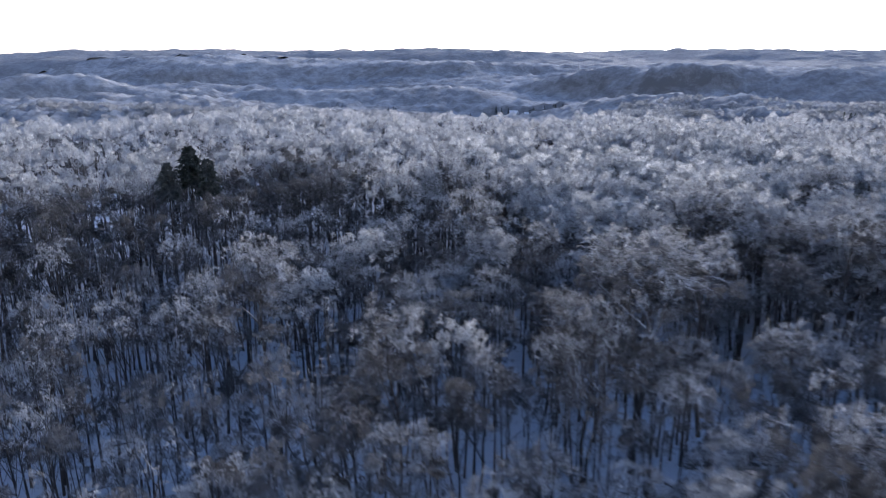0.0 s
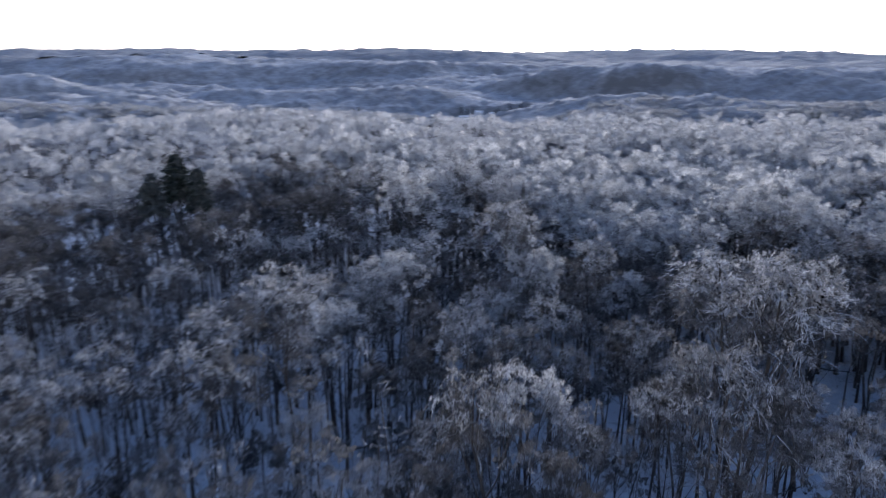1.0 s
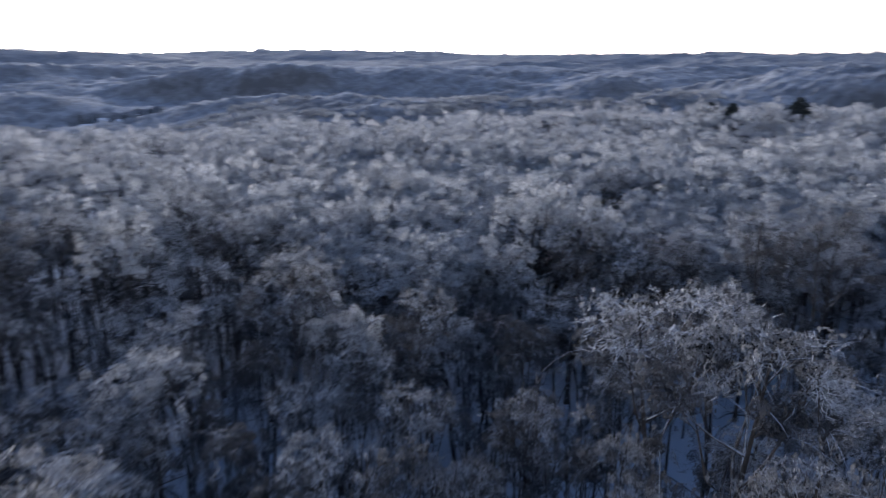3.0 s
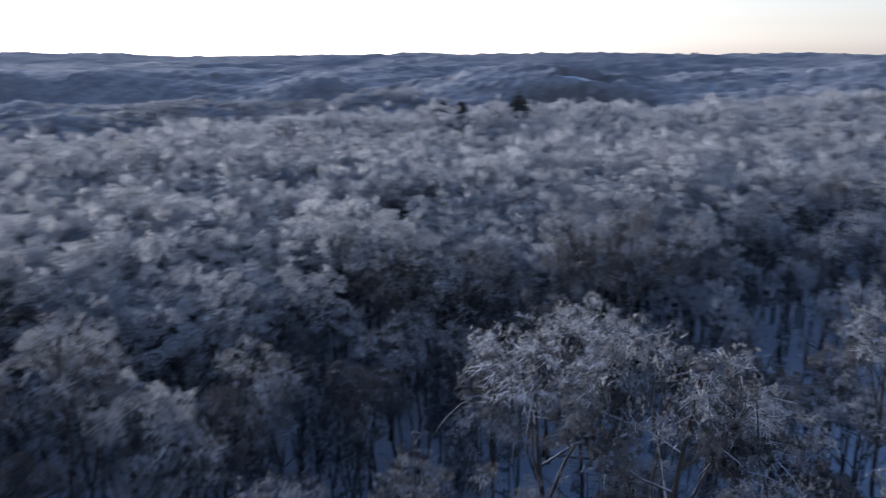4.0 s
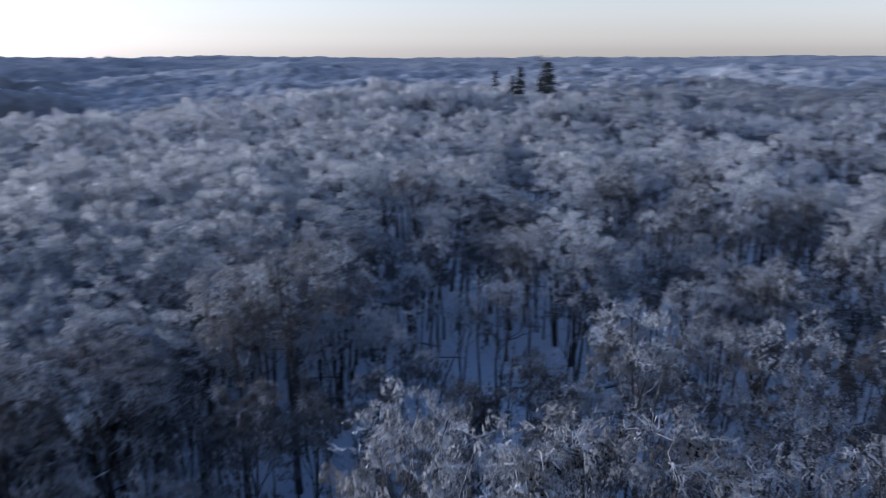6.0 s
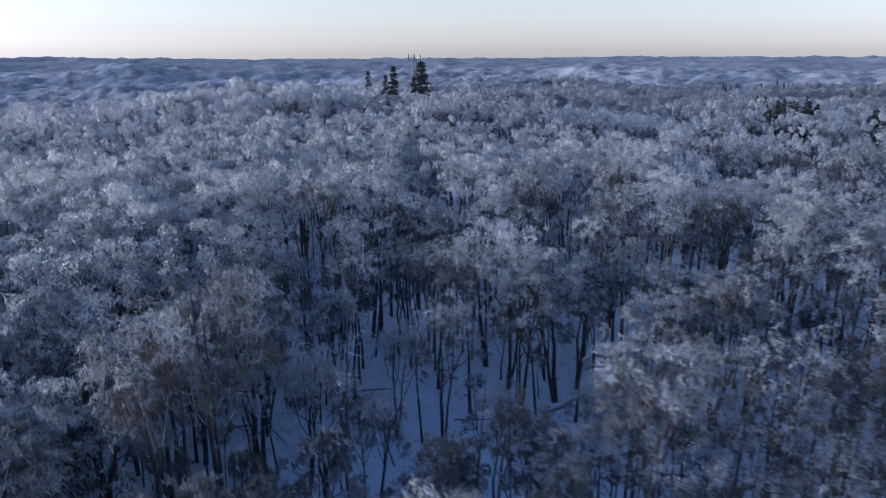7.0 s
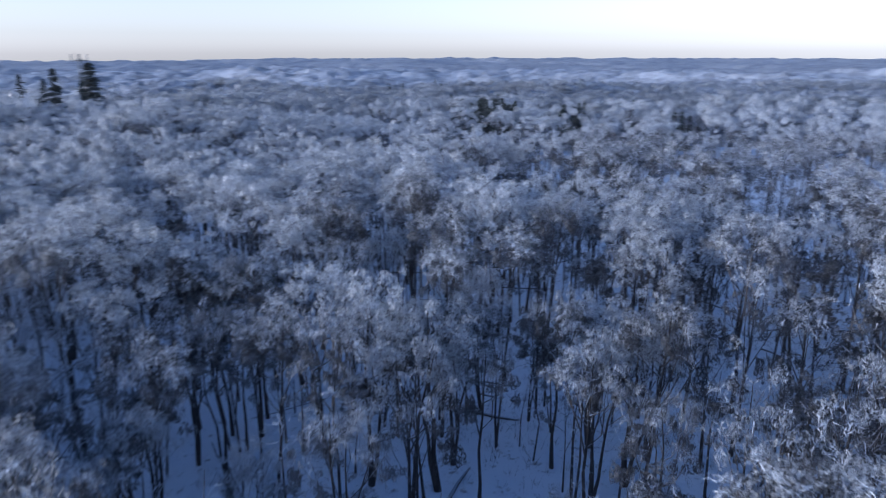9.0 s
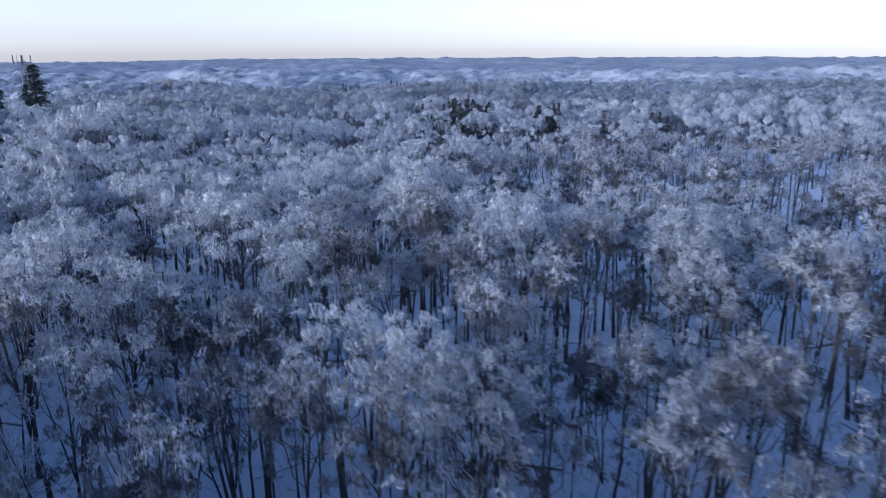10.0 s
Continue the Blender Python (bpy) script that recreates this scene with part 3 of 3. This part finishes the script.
front = (az_t > -62) & (az_t < 178) | (ty > 20) & (np.hypot(tx - CX, ty - CY) < 60)
tx, ty = tx[front], ty[front]
d_t = off_stretch(tx, ty)
r_t = np.hypot(tx - CX, ty - CY)
order = np.argsort(d_t)
near_idx = order[:272]
rest = order[272:]
hgt = 13.4 + 4.0 * rng.rand(len(tx)) ** 1.2 + fractal(tx, ty, 40, 2, 61) * 4
hgt = hgt - 1.8 * smooth(110, 150, r_t) * smooth(100, 112, np.degrees(np.arctan2(tx - CX, ty - CY)))
hgt = hgt - 3.0 * smooth(30, 20, np.hypot(tx - 50, ty - 38))
hgt = hgt * (1 - 0.24 * smooth(30, 23, off_stretch(tx, ty, FLIGHT)))
bearing = np.degrees(np.arctan2(tx - CX, ty - CY))
share = np.where(d_t < 34, np.where(tx < 34, 0.42, 0.28), np.where((bearing > 20) & (bearing < 106), 0.16, np.where(bearing > 112, 0.48, 0.26)))
low_tree = rng.rand(len(tx)) < share
white_side = (ty > np.interp(tx, [-20, 5, 15, 30, 46, 48], [98, 92, 76, 66, 62, 57]) + 6 * fractal(tx, ty, 20, 2, 81)) | (tx > 76) & (ty > 40)      # the crowns are palest here
low_tree &= ~white_side | (rng.rand(len(tx)) < 0.3)
hgt = np.where(white_side & (d_t < 90), 0.45 * hgt + 0.55 * 15.6, hgt)
half_white = (tx > 44) & (ty > -12) & ~white_side
hgt = np.where(low_tree, hgt * rng.uniform(0.5, 0.78, len(tx)), hgt)

# eight shapes of tree, each with trunk, branches and crown of its own
MODELS = []
for k in range(8):
    r2 = np.random.RandomState(100 + k)
    H = 16.0
    spread = [2.9, 3.5, 2.4, 3.7, 2.8, 2.3, 2.9, 2.4][k]
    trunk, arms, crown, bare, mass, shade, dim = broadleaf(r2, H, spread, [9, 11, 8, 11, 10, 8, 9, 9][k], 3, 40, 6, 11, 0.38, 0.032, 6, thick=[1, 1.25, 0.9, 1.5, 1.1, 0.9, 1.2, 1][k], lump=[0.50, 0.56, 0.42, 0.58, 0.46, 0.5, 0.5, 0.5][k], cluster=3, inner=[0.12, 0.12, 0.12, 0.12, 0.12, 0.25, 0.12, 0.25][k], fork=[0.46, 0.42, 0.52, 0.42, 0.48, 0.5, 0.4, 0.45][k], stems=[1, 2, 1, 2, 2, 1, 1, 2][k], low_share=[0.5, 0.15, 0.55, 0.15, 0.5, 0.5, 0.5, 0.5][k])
    rime = {1: M_RIME, 3: M_RIME, 5: M_DULL, 6: M_RUST, 7: M_DULL}.get(k, M_FINE)
    MODELS.append([mesh_from("trunk", *trunk.arrays(), M_BARK, True), [mesh_from("limb", *h.arrays(), M_LIMB, True) for h in arms],
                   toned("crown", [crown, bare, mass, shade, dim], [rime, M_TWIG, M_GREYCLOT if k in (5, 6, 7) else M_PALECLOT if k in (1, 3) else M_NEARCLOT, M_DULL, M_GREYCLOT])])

LABELS = ["tall bare hardwood tree with hoar-frosted crown standing in snow", "spreading bare hardwood tree white with hoar frost",
          "slender bare tree with frosted upper twigs in the snow", "broad-crowned bare tree thick with white rime",
          "bare forest tree with grey bark and frosted branches", "narrow bare tree with a small frosted head",
          "frosted oak that still holds dry brown leaves", "forked bare tree with rime on its outer twigs"]
FIRST = []
for k, (m_t, m_arms, m_c) in enumerate(MODELS):
    tree = new("tree")
    tree.empty_display_size = 0.5
    part("trunk", m_t, tree)
    for m_a in m_arms:
        part("limb", m_a, tree)
    part("crown", m_c, tree, "dry brown leaves and rime" if k == 6 else "thinly frosted brown twigs" if k in (5, 7) else "twigs white with hoar frost")
    tagged(tree, LABELS[k], "tree", "trees of the near wood")
    FIRST.append([tree, False])


def plant(k, x, y, h, wide):
    m = pose(x, y, float(land(x, y)), 0, 0, rng.uniform(0, 360))
    sc = (wide * h / 16.0, wide * h / 16.0, h / 16.0)
    tree, used = FIRST[k]
    if used:
        tree = copy_thing(tree, m)
        tree.matrix_basis = m
    else:
        tree.matrix_basis = m
        FIRST[k][1] = True
    tree.scale = sc


for i, (x, y, h) in enumerate(MARKED):
    plant([0, 4, 2, 0][i % 4] if y < 67 else [1, 4, 3, 0][i % 4], x, y, h * (1.05 if x < 44 else 1.0), 1.3 if i in (0, 2, 4) else 1.0)
for i in near_idx:
    k = int(rng.choice([5, 7, 2, 0] if tx[i] < 34 else [2, 0, 4, 7])) if low_tree[i] else int(rng.choice(8, p=[0.21, 0.05, 0.20, 0.05, 0.20, 0.12, 0.06, 0.11] if tx[i] < 36 else [0.08, 0.42, 0.08, 0.34, 0.08, 0.0, 0.0, 0.0] if white_side[i] else [0.16, 0.28, 0.2, 0.14, 0.18, 0.0, 0.0, 0.04] if half_white[i] else [0.22, 0.04, 0.32, 0.02, 0.28, 0.04, 0.04, 0.04]))
    plant(k, tx[i], ty[i], hgt[i], rng.uniform(1.05, 1.35) if white_side[i] else rng.uniform(0.85, 1.1) if half_white[i] else rng.uniform(0.9, 1.2) if tx[i] < 36 else rng.uniform(0.78, 1.0))


# the rest of the near wood, joined: three ranges of distance with ever simpler trees
def grove(name, idx, models, label, wide=1.0, mixed=0.0):
    heaps = {}
    for i in idx:
        x, y = tx[i], ty[i]
        bare_stand = fractal(np.array(x), np.array(y), 18, 2, 83) < np.interp(x, [10, 40, 60], [-0.2, -0.28, -0.6]) - mixed
        q = int(rng.randint(4)) if low_tree[i] else int(rng.randint(3)) if bare_stand else int(rng.randint(3, len(models)))
        z, turn, s = float(land(x, y)), rng.uniform(0, 6.28), rng.uniform(0.8, 1.15) * wide
        for part_name, (v, f), mat in models[q]:
            heaps.setdefault((part_name, mat.name), (Heap(), mat))[0].add(place(v, x, y, z, turn, s * hgt[i] / 16, hgt[i] / 16), f)
    top = new(name)
    for (part_name, _), (hp, mat) in heaps.items():
        tagged(part(part_name, mesh_from(part_name, *hp.arrays(), mat, True), top), kind="stuff")
    return tagged(top, label, "woods", kind="stuff")


def join(heaps):
    one = Heap()
    for h in heaps:
        one.add(*h.arrays())
    return one.arrays()


def models_for(seed, n, spread, limbs, subs, tufts, sprays, twigs, ln, wd, sides, inner, lump, cluster, dull=M_DULLCLOT, pale=M_CLOT, low_share=0.45):
    out = []
    for k in range(n):
        r2 = np.random.RandomState(seed + k)
        t, b, c, i, ms, sh, dm = broadleaf(r2, 16.0, spread * r2.uniform(0.75, 1.2), limbs, subs, tufts, sprays, twigs, ln, wd, sides, fork=0.4, inner=inner, lump=lump, cluster=cluster, low_share=low_share)
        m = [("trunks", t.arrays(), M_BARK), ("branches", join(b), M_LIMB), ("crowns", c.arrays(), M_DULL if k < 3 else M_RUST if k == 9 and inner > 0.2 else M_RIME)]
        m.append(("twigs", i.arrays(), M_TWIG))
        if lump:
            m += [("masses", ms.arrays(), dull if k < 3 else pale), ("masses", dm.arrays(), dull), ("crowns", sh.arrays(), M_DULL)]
        out.append(m)
    return out


dd = d_t[rest]
inner_i = rest[dd < 55]
mid_i = rest[(dd >= 55) & (dd < 120)]
outer_i = rest[dd >= 120]
around = (300, 10, 3.3, 8, 2, 17, 4, 6, 0.5, 0.055, 4, 0.2, 0.68, 2, M_GREYCLOT)
pale = (white_side | half_white)[inner_i]
pale_i, plain_i = inner_i[pale], inner_i[~pale]
grove("wood_around", plain_i, models_for(*around, M_NEARCLOT), "bare frosted hardwood trees standing close in snow")
grove("wood_around", pale_i, models_for(*around, M_PALECLOT, 0.15), "pale bare frosted hardwood trees standing close in snow", 1.15, 0.3)
beyond = (400, 10, 4.1, 6, 1, 11, 3, 4, 0.7, 0.085, 3, 0.15, 0.9, 2, M_DULLCLOT)
south = (bearing[mid_i] > 128) & (d_t[mid_i] < 95)
grove("wood_beyond", mid_i[~south], models_for(*beyond, M_CLOT, 0.25), "bare frosted treetops of the wood further off", 1.0, 0.14)
grove("wood_beyond", mid_i[south], models_for(*beyond, M_NEARCLOT, 0.3), "greyer bare frosted treetops of the wood further off", 1.0, 0.14)
grove("wood_at_the_edge", outer_i, models_for(500, 10, 4.2, 5, 0, 6, 2, 3, 0.9, 0.15, 3, 0.05, 1.3, 1, M_DULLCLOT, M_CLOT, 0.2), "white frosted treetops at the edge of the wood", 1.0, 0.3)

# woods on the slopes beyond, tree by tree but simple
def slope_wood(r0, r1, step, seed):
    hp = Heap()
    r2 = np.random.RandomState(seed)
    n = int(math.pi * (r1 ** 2 - r0 ** 2) * 230 / 360 / step ** 2)
    rr = np.sqrt(r2.uniform(r0 ** 2, r1 ** 2, n))
    aa = np.radians(r2.uniform(-46, 184, n))
    x, y = CX + rr * np.sin(aa), CY + rr * np.cos(aa)
    ok = clearing(x, y) < 0.4
    x, y = x[ok], y[ok]
    n = len(x)
    h = 11.5 + 3.5 * r2.rand(n) + fractal(x, y, 90, 2, 44) * 4
    top = np.stack([x, y, land(x, y) + h - 1.6], -1)
    big = 2.9 + 1.2 * r2.rand(n)
    lumps(hp, top, big * 0.8, r2, 0.7, 0.25, True)
    for j in range(3):
        off = r2.normal(size=(n, 3)) * [2.3, 2.3, 0.8] + [0, 0, 0.5]
        lumps(hp, top + off, big * r2.uniform(0.25, 0.5, n), r2, 0.8, 0.3, True)
    return hp


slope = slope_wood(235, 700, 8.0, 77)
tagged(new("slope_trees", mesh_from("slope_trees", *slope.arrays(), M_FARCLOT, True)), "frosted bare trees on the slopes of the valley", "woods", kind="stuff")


# ---- the layer of smaller trees under the tall ones ----
def understorey(n, seed):
    global tx, ty, hgt, low_tree
    r2 = np.random.RandomState(seed)
    x, y = r2.uniform(-72, 135, n * 6), r2.uniform(-48, 128, n * 6)
    ok = (off_stretch(x, y) < 66) & ~((x > 40) & (y < 56) & (r2.rand(n * 6) < 0.8))
    ok &= ~((x > 18) & (x < 56) & (y > 36) & (y < 62) & (r2.rand(n * 6) < 0.4))
    x, y = x[ok][:n], y[ok][:n]
    tx, ty, hgt, low_tree = x, y, r2.uniform(6.0, 11.5, len(x)), r2.rand(len(x)) < np.where(x < 36, 0.92, 0.4)
    models = models_for(600, 6, 4.4, 6, 1, 9, 3, 4, 0.65, 0.08, 4, 0.3, 0.7, 2, M_GREYCLOT, M_NEARCLOT)
    return grove("understorey", range(len(x)), models, "smaller grey-brown trees thinly frosted, under the tall ones")


def saplings(n, seed):
    r2 = np.random.RandomState(seed)
    stems, heads, pale = Heap(), Heap(), Heap()
    made = 0
    while made < n:
        x, y = r2.uniform(-45, 110), r2.uniform(-30, 120)
        if off_stretch(np.array(x), np.array(y)) > 50 or x > 42 and y < 54 and r2.rand() < 0.65:
            continue
        made += 1
        h = r2.uniform(4, 12)
        z = float(land(x, y))
        lean = r2.normal(size=2) * 0.09 * h
        bow = r2.normal(size=2) * 0.25
        p = np.array([[x, y, z - 0.3], [x + lean[0] * 0.4 + bow[0], y + lean[1] * 0.4 + bow[1], z + h * 0.5], [x + lean[0], y + lean[1], z + h]])
        tube(stems, p, np.array([1, 0.65, 0.15]) * (0.03 + 0.009 * h), 3)
        k = 20
        head = heads if x < 36 else pale
        q = r2.uniform(0.4, 1.0, k)
        root = np.stack([np.interp(q, [0, 0.5, 1], p[:, c]) for c in range(3)], 1)
        way = r2.normal(size=(k, 3)) * [1, 1, 0.4] + [0, 0, 0.55]
        way *= (r2.uniform(0.5, 1.3, k) * (1.3 - q) * h * 0.22 / np.linalg.norm(way, axis=1))[:, None]
        spikes(head, root, way, np.full(k, 0.05), r2)
        tw = np.repeat(root + way * 0.7, 2, 0)
        spikes(head, tw, r2.normal(size=(2 * k, 3)) * 0.35, np.full(2 * k, 0.06), r2)
    top = new("saplings")
    tagged(part("stems", mesh_from("stems", *stems.arrays(), M_LIMB), top), kind="stuff")
    tagged(part("heads", mesh_from("heads", *heads.arrays(), M_DULL), top), kind="stuff")
    tagged(part("heads", mesh_from("heads", *pale.arrays(), M_RIME), top), kind="stuff")
    return tagged(top, "thin young frosted trees under the tall ones", "saplings", kind="stuff")


understorey(1520, 88)
saplings(620, 91)

# ---- dead wood on the snow ----
def deadwood(n, seed):
    r2 = np.random.RandomState(seed)
    hp = Heap()
    made = 0
    while made < n:
        x, y = r2.uniform(-30, 105), r2.uniform(-25, 100)
        if off_stretch(np.array(x), np.array(y)) > 42:
            continue
        made += 1
        a, ln = r2.uniform(0, 6.28), r2.uniform(1.2, 6.5)
        k = np.linspace(-0.5, 0.5, 4)
        px = x + k * ln * math.cos(a) + r2.normal(size=4) * 0.12
        py = y + k * ln * math.sin(a) + r2.normal(size=4) * 0.12
        rad = r2.uniform(0.04, 0.05 + 0.022 * ln)
        tube(hp, np.stack([px, py, land(px, py) + rad * 0.6], 1), rad * np.array([1, 0.9, 0.75, 0.4]), 5)
    return tagged(new("deadwood", mesh_from("deadwood", *hp.arrays(), M_BARK, True)), "fallen dark branches and logs lying on the snow", "deadwood", kind="stuff")


deadwood(260, 61)

# ---- brush and dry stalks that stand out of the snow ----
def brush(n, seed):
    r2 = np.random.RandomState(seed)
    hp = Heap()
    x, y = r2.uniform(-40, 110, n * 4), r2.uniform(-30, 110, n * 4)
    ok = (off_stretch(x, y) < 44) & (fractal(x, y, 14, 2, 71) > -0.12)
    x, y = x[ok][:n], y[ok][:n]
    z = land(x, y)
    k = 7
    root = np.stack([x, y, z - 0.05], -1)[:, None] + r2.normal(size=(len(x), k, 3)) * [0.25, 0.25, 0]
    way = r2.normal(size=(len(x), k, 3)) * [0.4, 0.4, 0.2] + [0, 0, 0.8]
    spikes(hp, root.reshape(-1, 3), way.reshape(-1, 3) * r2.uniform(0.4, 1.3, (len(x) * k, 1)), r2.uniform(0.02, 0.05, len(x) * k), r2)
    return tagged(new("brush", mesh_from("brush", *hp.arrays(), M_DULL)), "dry brown stalks and brush standing out of the snow", "brush", kind="stuff")


brush(5000, 17)

# ---- conifers ----
SPRUCES = []
for k, (h, w, shape) in enumerate(((20.0, 3.6, 0.6), (18.0, 2.8, 0.7), (19.0, 3.4, 0.45))):
    r2 = np.random.RandomState(800 + k)
    t_, b_ = spruce(r2, h, w, *((26, 10, 16), (16, 8, 10), (20, 8, 12))[k], shape, (0.1, 0.35, 0.74)[k])
    tree = new("spruce" if k < 2 else "pine")
    part("trunk", mesh_from("trunk", *t_.arrays(), M_BARK, True), tree)
    part("crown", mesh_from("crown", *b_.arrays(), M_NEEDLE), tree)
    tagged(tree, ("dark green spruce standing above frosted treetops", "slim dark spruce among frosted trees", "broad dark pine among frosted hardwoods")[k], "conifer", "dark conifers")
    SPRUCES.append([tree, False, h])


def plant_conifer(k, x, y, h, w=None):
    tree, used, tall = SPRUCES[k]
    m = pose(x, y, float(land(x, y)), 0, 0, rng.uniform(0, 360))
    if used:
        tree = copy_thing(tree, m)
    tree.matrix_basis = m
    SPRUCES[k][1] = True
    f = h / tall
    g = f * rng.uniform(0.9, 1.15) if w is None else w / (3.6, 2.8, 3.4)[k]
    tree.scale = (g, g, f)


for x, y, h, w, shape in CONIFERS:
    plant_conifer(2 if shape < 0.6 else 0 if w > 3 else 1, x, y, h - float(land(x, y)), w)
# groups: middle, number, reach, height
for gx, gy, n, reach, h in ((182, -97, 14, 8, 15.6), (156, -76, 20, 6, 15.2), (164, -89, 14, 8, 14.6), (141, -93, 14, 6, 14.4), (136, -122, 5, 4, 15),
                            (117, -102, 3, 3, 14.5), (525, -352, 7, 14, 17), (507, -378, 5, 9, 17), (427, -397, 8, 16, 16), (390, -345, 2, 5, 16), 
                            (30, 985, 4, 9, 12), (78, 1000, 5, 12, 13), (118, 985, 5, 12, 13), (150, 1000, 4, 9, 12), (252, 455, 3, 6, 16), (300, 470, 2, 4, 15), (-250, 830, 5, 12, 17), (-60, 900, 3, 6, 17), (420, -520, 4, 12, 16), (560, 40, 6, 16, 17)):
    for i in range(n):
        k = int(rng.rand() < 0.94)
        plant_conifer(k, gx + rng.normal() * reach * 0.7, gy + rng.normal() * reach * 0.7, h * rng.uniform(0.88, 1.1), (2.4, 1.9)[k] * rng.uniform(0.8, 1.2))


# ---- radio mast beside the tall spruces ----
def radio_mast(x, y, height):
    z0 = float(land(x, y))
    mast = new("radio_mast")
    mast.matrix_basis = pose(x, y, z0, 0, 0, 20)
    feet = [(1.1 * math.cos(a), 1.1 * math.sin(a)) for a in (0.0, 2.094, 4.189)]
    at = lambda i, k: np.array([feet[i][0] * (1 - 0.5 * k), feet[i][1] * (1 - 0.5 * k), height * k])
    for i in range(3):
        h = Heap()
        tube(h, [at(i, 0) - [0, 0, 0.3], at(i, 1)], [0.11, 0.09], 6)
        part("leg", mesh_from("leg", *h.arrays(), M_STEEL, True), mast)
    for j in range(16):
        k0, k1 = j / 16, (j + 1) / 16
        for i in range(3):
            h = Heap()
            tube(h, [at(i, k0), at((i + 1) % 3, k1)], [0.045, 0.045], 4)
            tube(h, [at(i, k1), at((i + 1) % 3, k1)], [0.045, 0.045], 4)
            part("brace", mesh_from("brace", *h.arrays(), M_STEEL), mast)
    for j in range(3):
        a = 0.4 + j * 2.094
        h = Heap()
        tip = np.array([1.9 * math.cos(a), 1.9 * math.sin(a), height - 0.3])
        tube(h, [(0, 0, height - 0.3), tip], [0.07, 0.06], 5)
        part("arm", mesh_from("arm", *h.arrays(), M_STEEL), mast)
        for s in (0.55, 1.0):
            bm = bmesh.new()
            bmesh.ops.create_cube(bm, size=1.0, matrix=Matrix.LocRotScale(tip * s + np.array([0, 0, 0.5]), Euler((0, 0, a)), (0.14, 0.32, 1.9)))
            bmesh.ops.bevel(bm, geom=bm.edges[:], offset=0.03, segments=1, affect="EDGES")
            me = bpy.data.meshes.new("antenna_panel")
            bm.to_mesh(me)
            bm.free()
            me.materials.append(M_STEEL)
            part("antenna_panel", me, mast, "pale upright antenna panel")
    for dx, dy, ln in ((0, 0, 0.9), (0.8, 0.5, 1.5), (-0.9, 0.4, 1.2)):
        h = Heap()
        tube(h, [(dx, dy, height - 0.4), (dx, dy, height + ln)], [0.06, 0.035], 5)
        part("whip_antenna", mesh_from("whip_antenna", *h.arrays(), M_STEEL), mast)
    h = Heap()
    ring = np.array([(0.7 * math.cos(a) * k, -0.25 * k * k, 0.7 * math.sin(a) * k) for k in (0.02, 0.6, 1.0) for a in np.arange(12) * math.pi / 6])
    f = []
    for i in range(2):
        for j in range(12):
            p, q = i * 12 + j, i * 12 + (j + 1) % 12
            f += [(p, q, q + 12), (p, q + 12, p + 12)]
    h.add(ring + [0.3, -0.7, height * 0.72], f)
    part("dish", mesh_from("dish", *h.arrays(), M_WALL, True), mast, "white dish antenna")
    return tagged(mast, "steel lattice radio mast with antennas beside dark spruces", "mast")


radio_mast(207.6, 4.2, 25.4 - float(land(207.6, 4.2)))


# ---- houses in the valley ----
def prism(pts, depth):
    """A flat outline in x and z drawn out along y."""
    n = len(pts)
    v = [(x, -depth / 2, z) for x, z in pts] + [(x, depth / 2, z) for x, z in pts]
    f = [(0, i, i + 1) for i in range(1, n - 1)] + [(n, n + i + 1, n + i) for i in range(1, n - 1)]
    for i in range(n):
        j = (i + 1) % n
        f += [(i, i + n, j + n), (i, j + n, j)]
    return np.array(v, float), np.array(f)


def house(x, y, turn, w, d, h):
    ob = new("house")
    ob.matrix_basis = pose(x, y, float(land(x, y)), 0, 0, turn)
    part("wall", mesh_from("wall", *prism([(-w / 2, -1), (w / 2, -1), (w / 2, h), (0, h + w * 0.38), (-w / 2, h)], d), M_WALL), ob)
    e, k = w / 2 + 0.5, h - 0.4
    roof = prism([(-e, k), (0, k + e * 0.78), (e, k), (e, k + 0.35), (0, k + e * 0.78 + 0.4), (-e, k + 0.35)], d + 0.9)
    v, _ = roof
    n = 6
    f = []
    for i in range(n):
        j = (i + 1) % n
        f += [(i, i + n, j + n), (i, j + n, j)]
    f += [(0, 1, 4), (0, 4, 5), (1, 2, 3), (1, 3, 4), (6, 10, 7), (6, 11, 10), (7, 9, 8), (7, 10, 9)]
    part("roof", mesh_from("roof", v, np.array(f), M_SNOW), ob, "snow-covered gabled roof")
    cv, cf = prism([(-0.4, 0), (0.4, 0), (0.4, 1.6), (-0.4, 1.6)], 0.8)
    part("chimney", mesh_from("chimney", cv + [w * 0.2, d * 0.2, h + w * 0.2], cf, M_BARK), ob)
    for s in (-1, 1):
        for q in (-0.28, 0.0, 0.28):
            wv, wf = prism([(-0.5, 1.0), (0.5, 1.0), (0.5, 2.3), (-0.5, 2.3)], 0.1)
            part("window", mesh_from("window", wv + [q * w, s * (d / 2 + 0.03), 0], wf, M_GLASS), ob)
    return tagged(ob, "small pale house with a snow-covered gabled roof", "house", "houses in the valley")


r2 = np.random.RandomState(404)
for az_h, r_h in ((2.0, 965), (3.4, 985), (4.4, 950), (5.6, 975), (6.6, 955), (7.8, 990), (8.6, 960), (9.8, 975), (-8.9, 960), (-10.2, 972), (-24.0, 1720), (-17.5, 1760), (63.5, 905), (65.0, 915), (131.0, 1500)):
    a = math.radians(az_h)
    house(CX + r_h * math.sin(a), CY + r_h * math.cos(a), r2.uniform(0, 180), r2.uniform(6.5, 9), r2.uniform(8, 13), r2.uniform(3, 5))
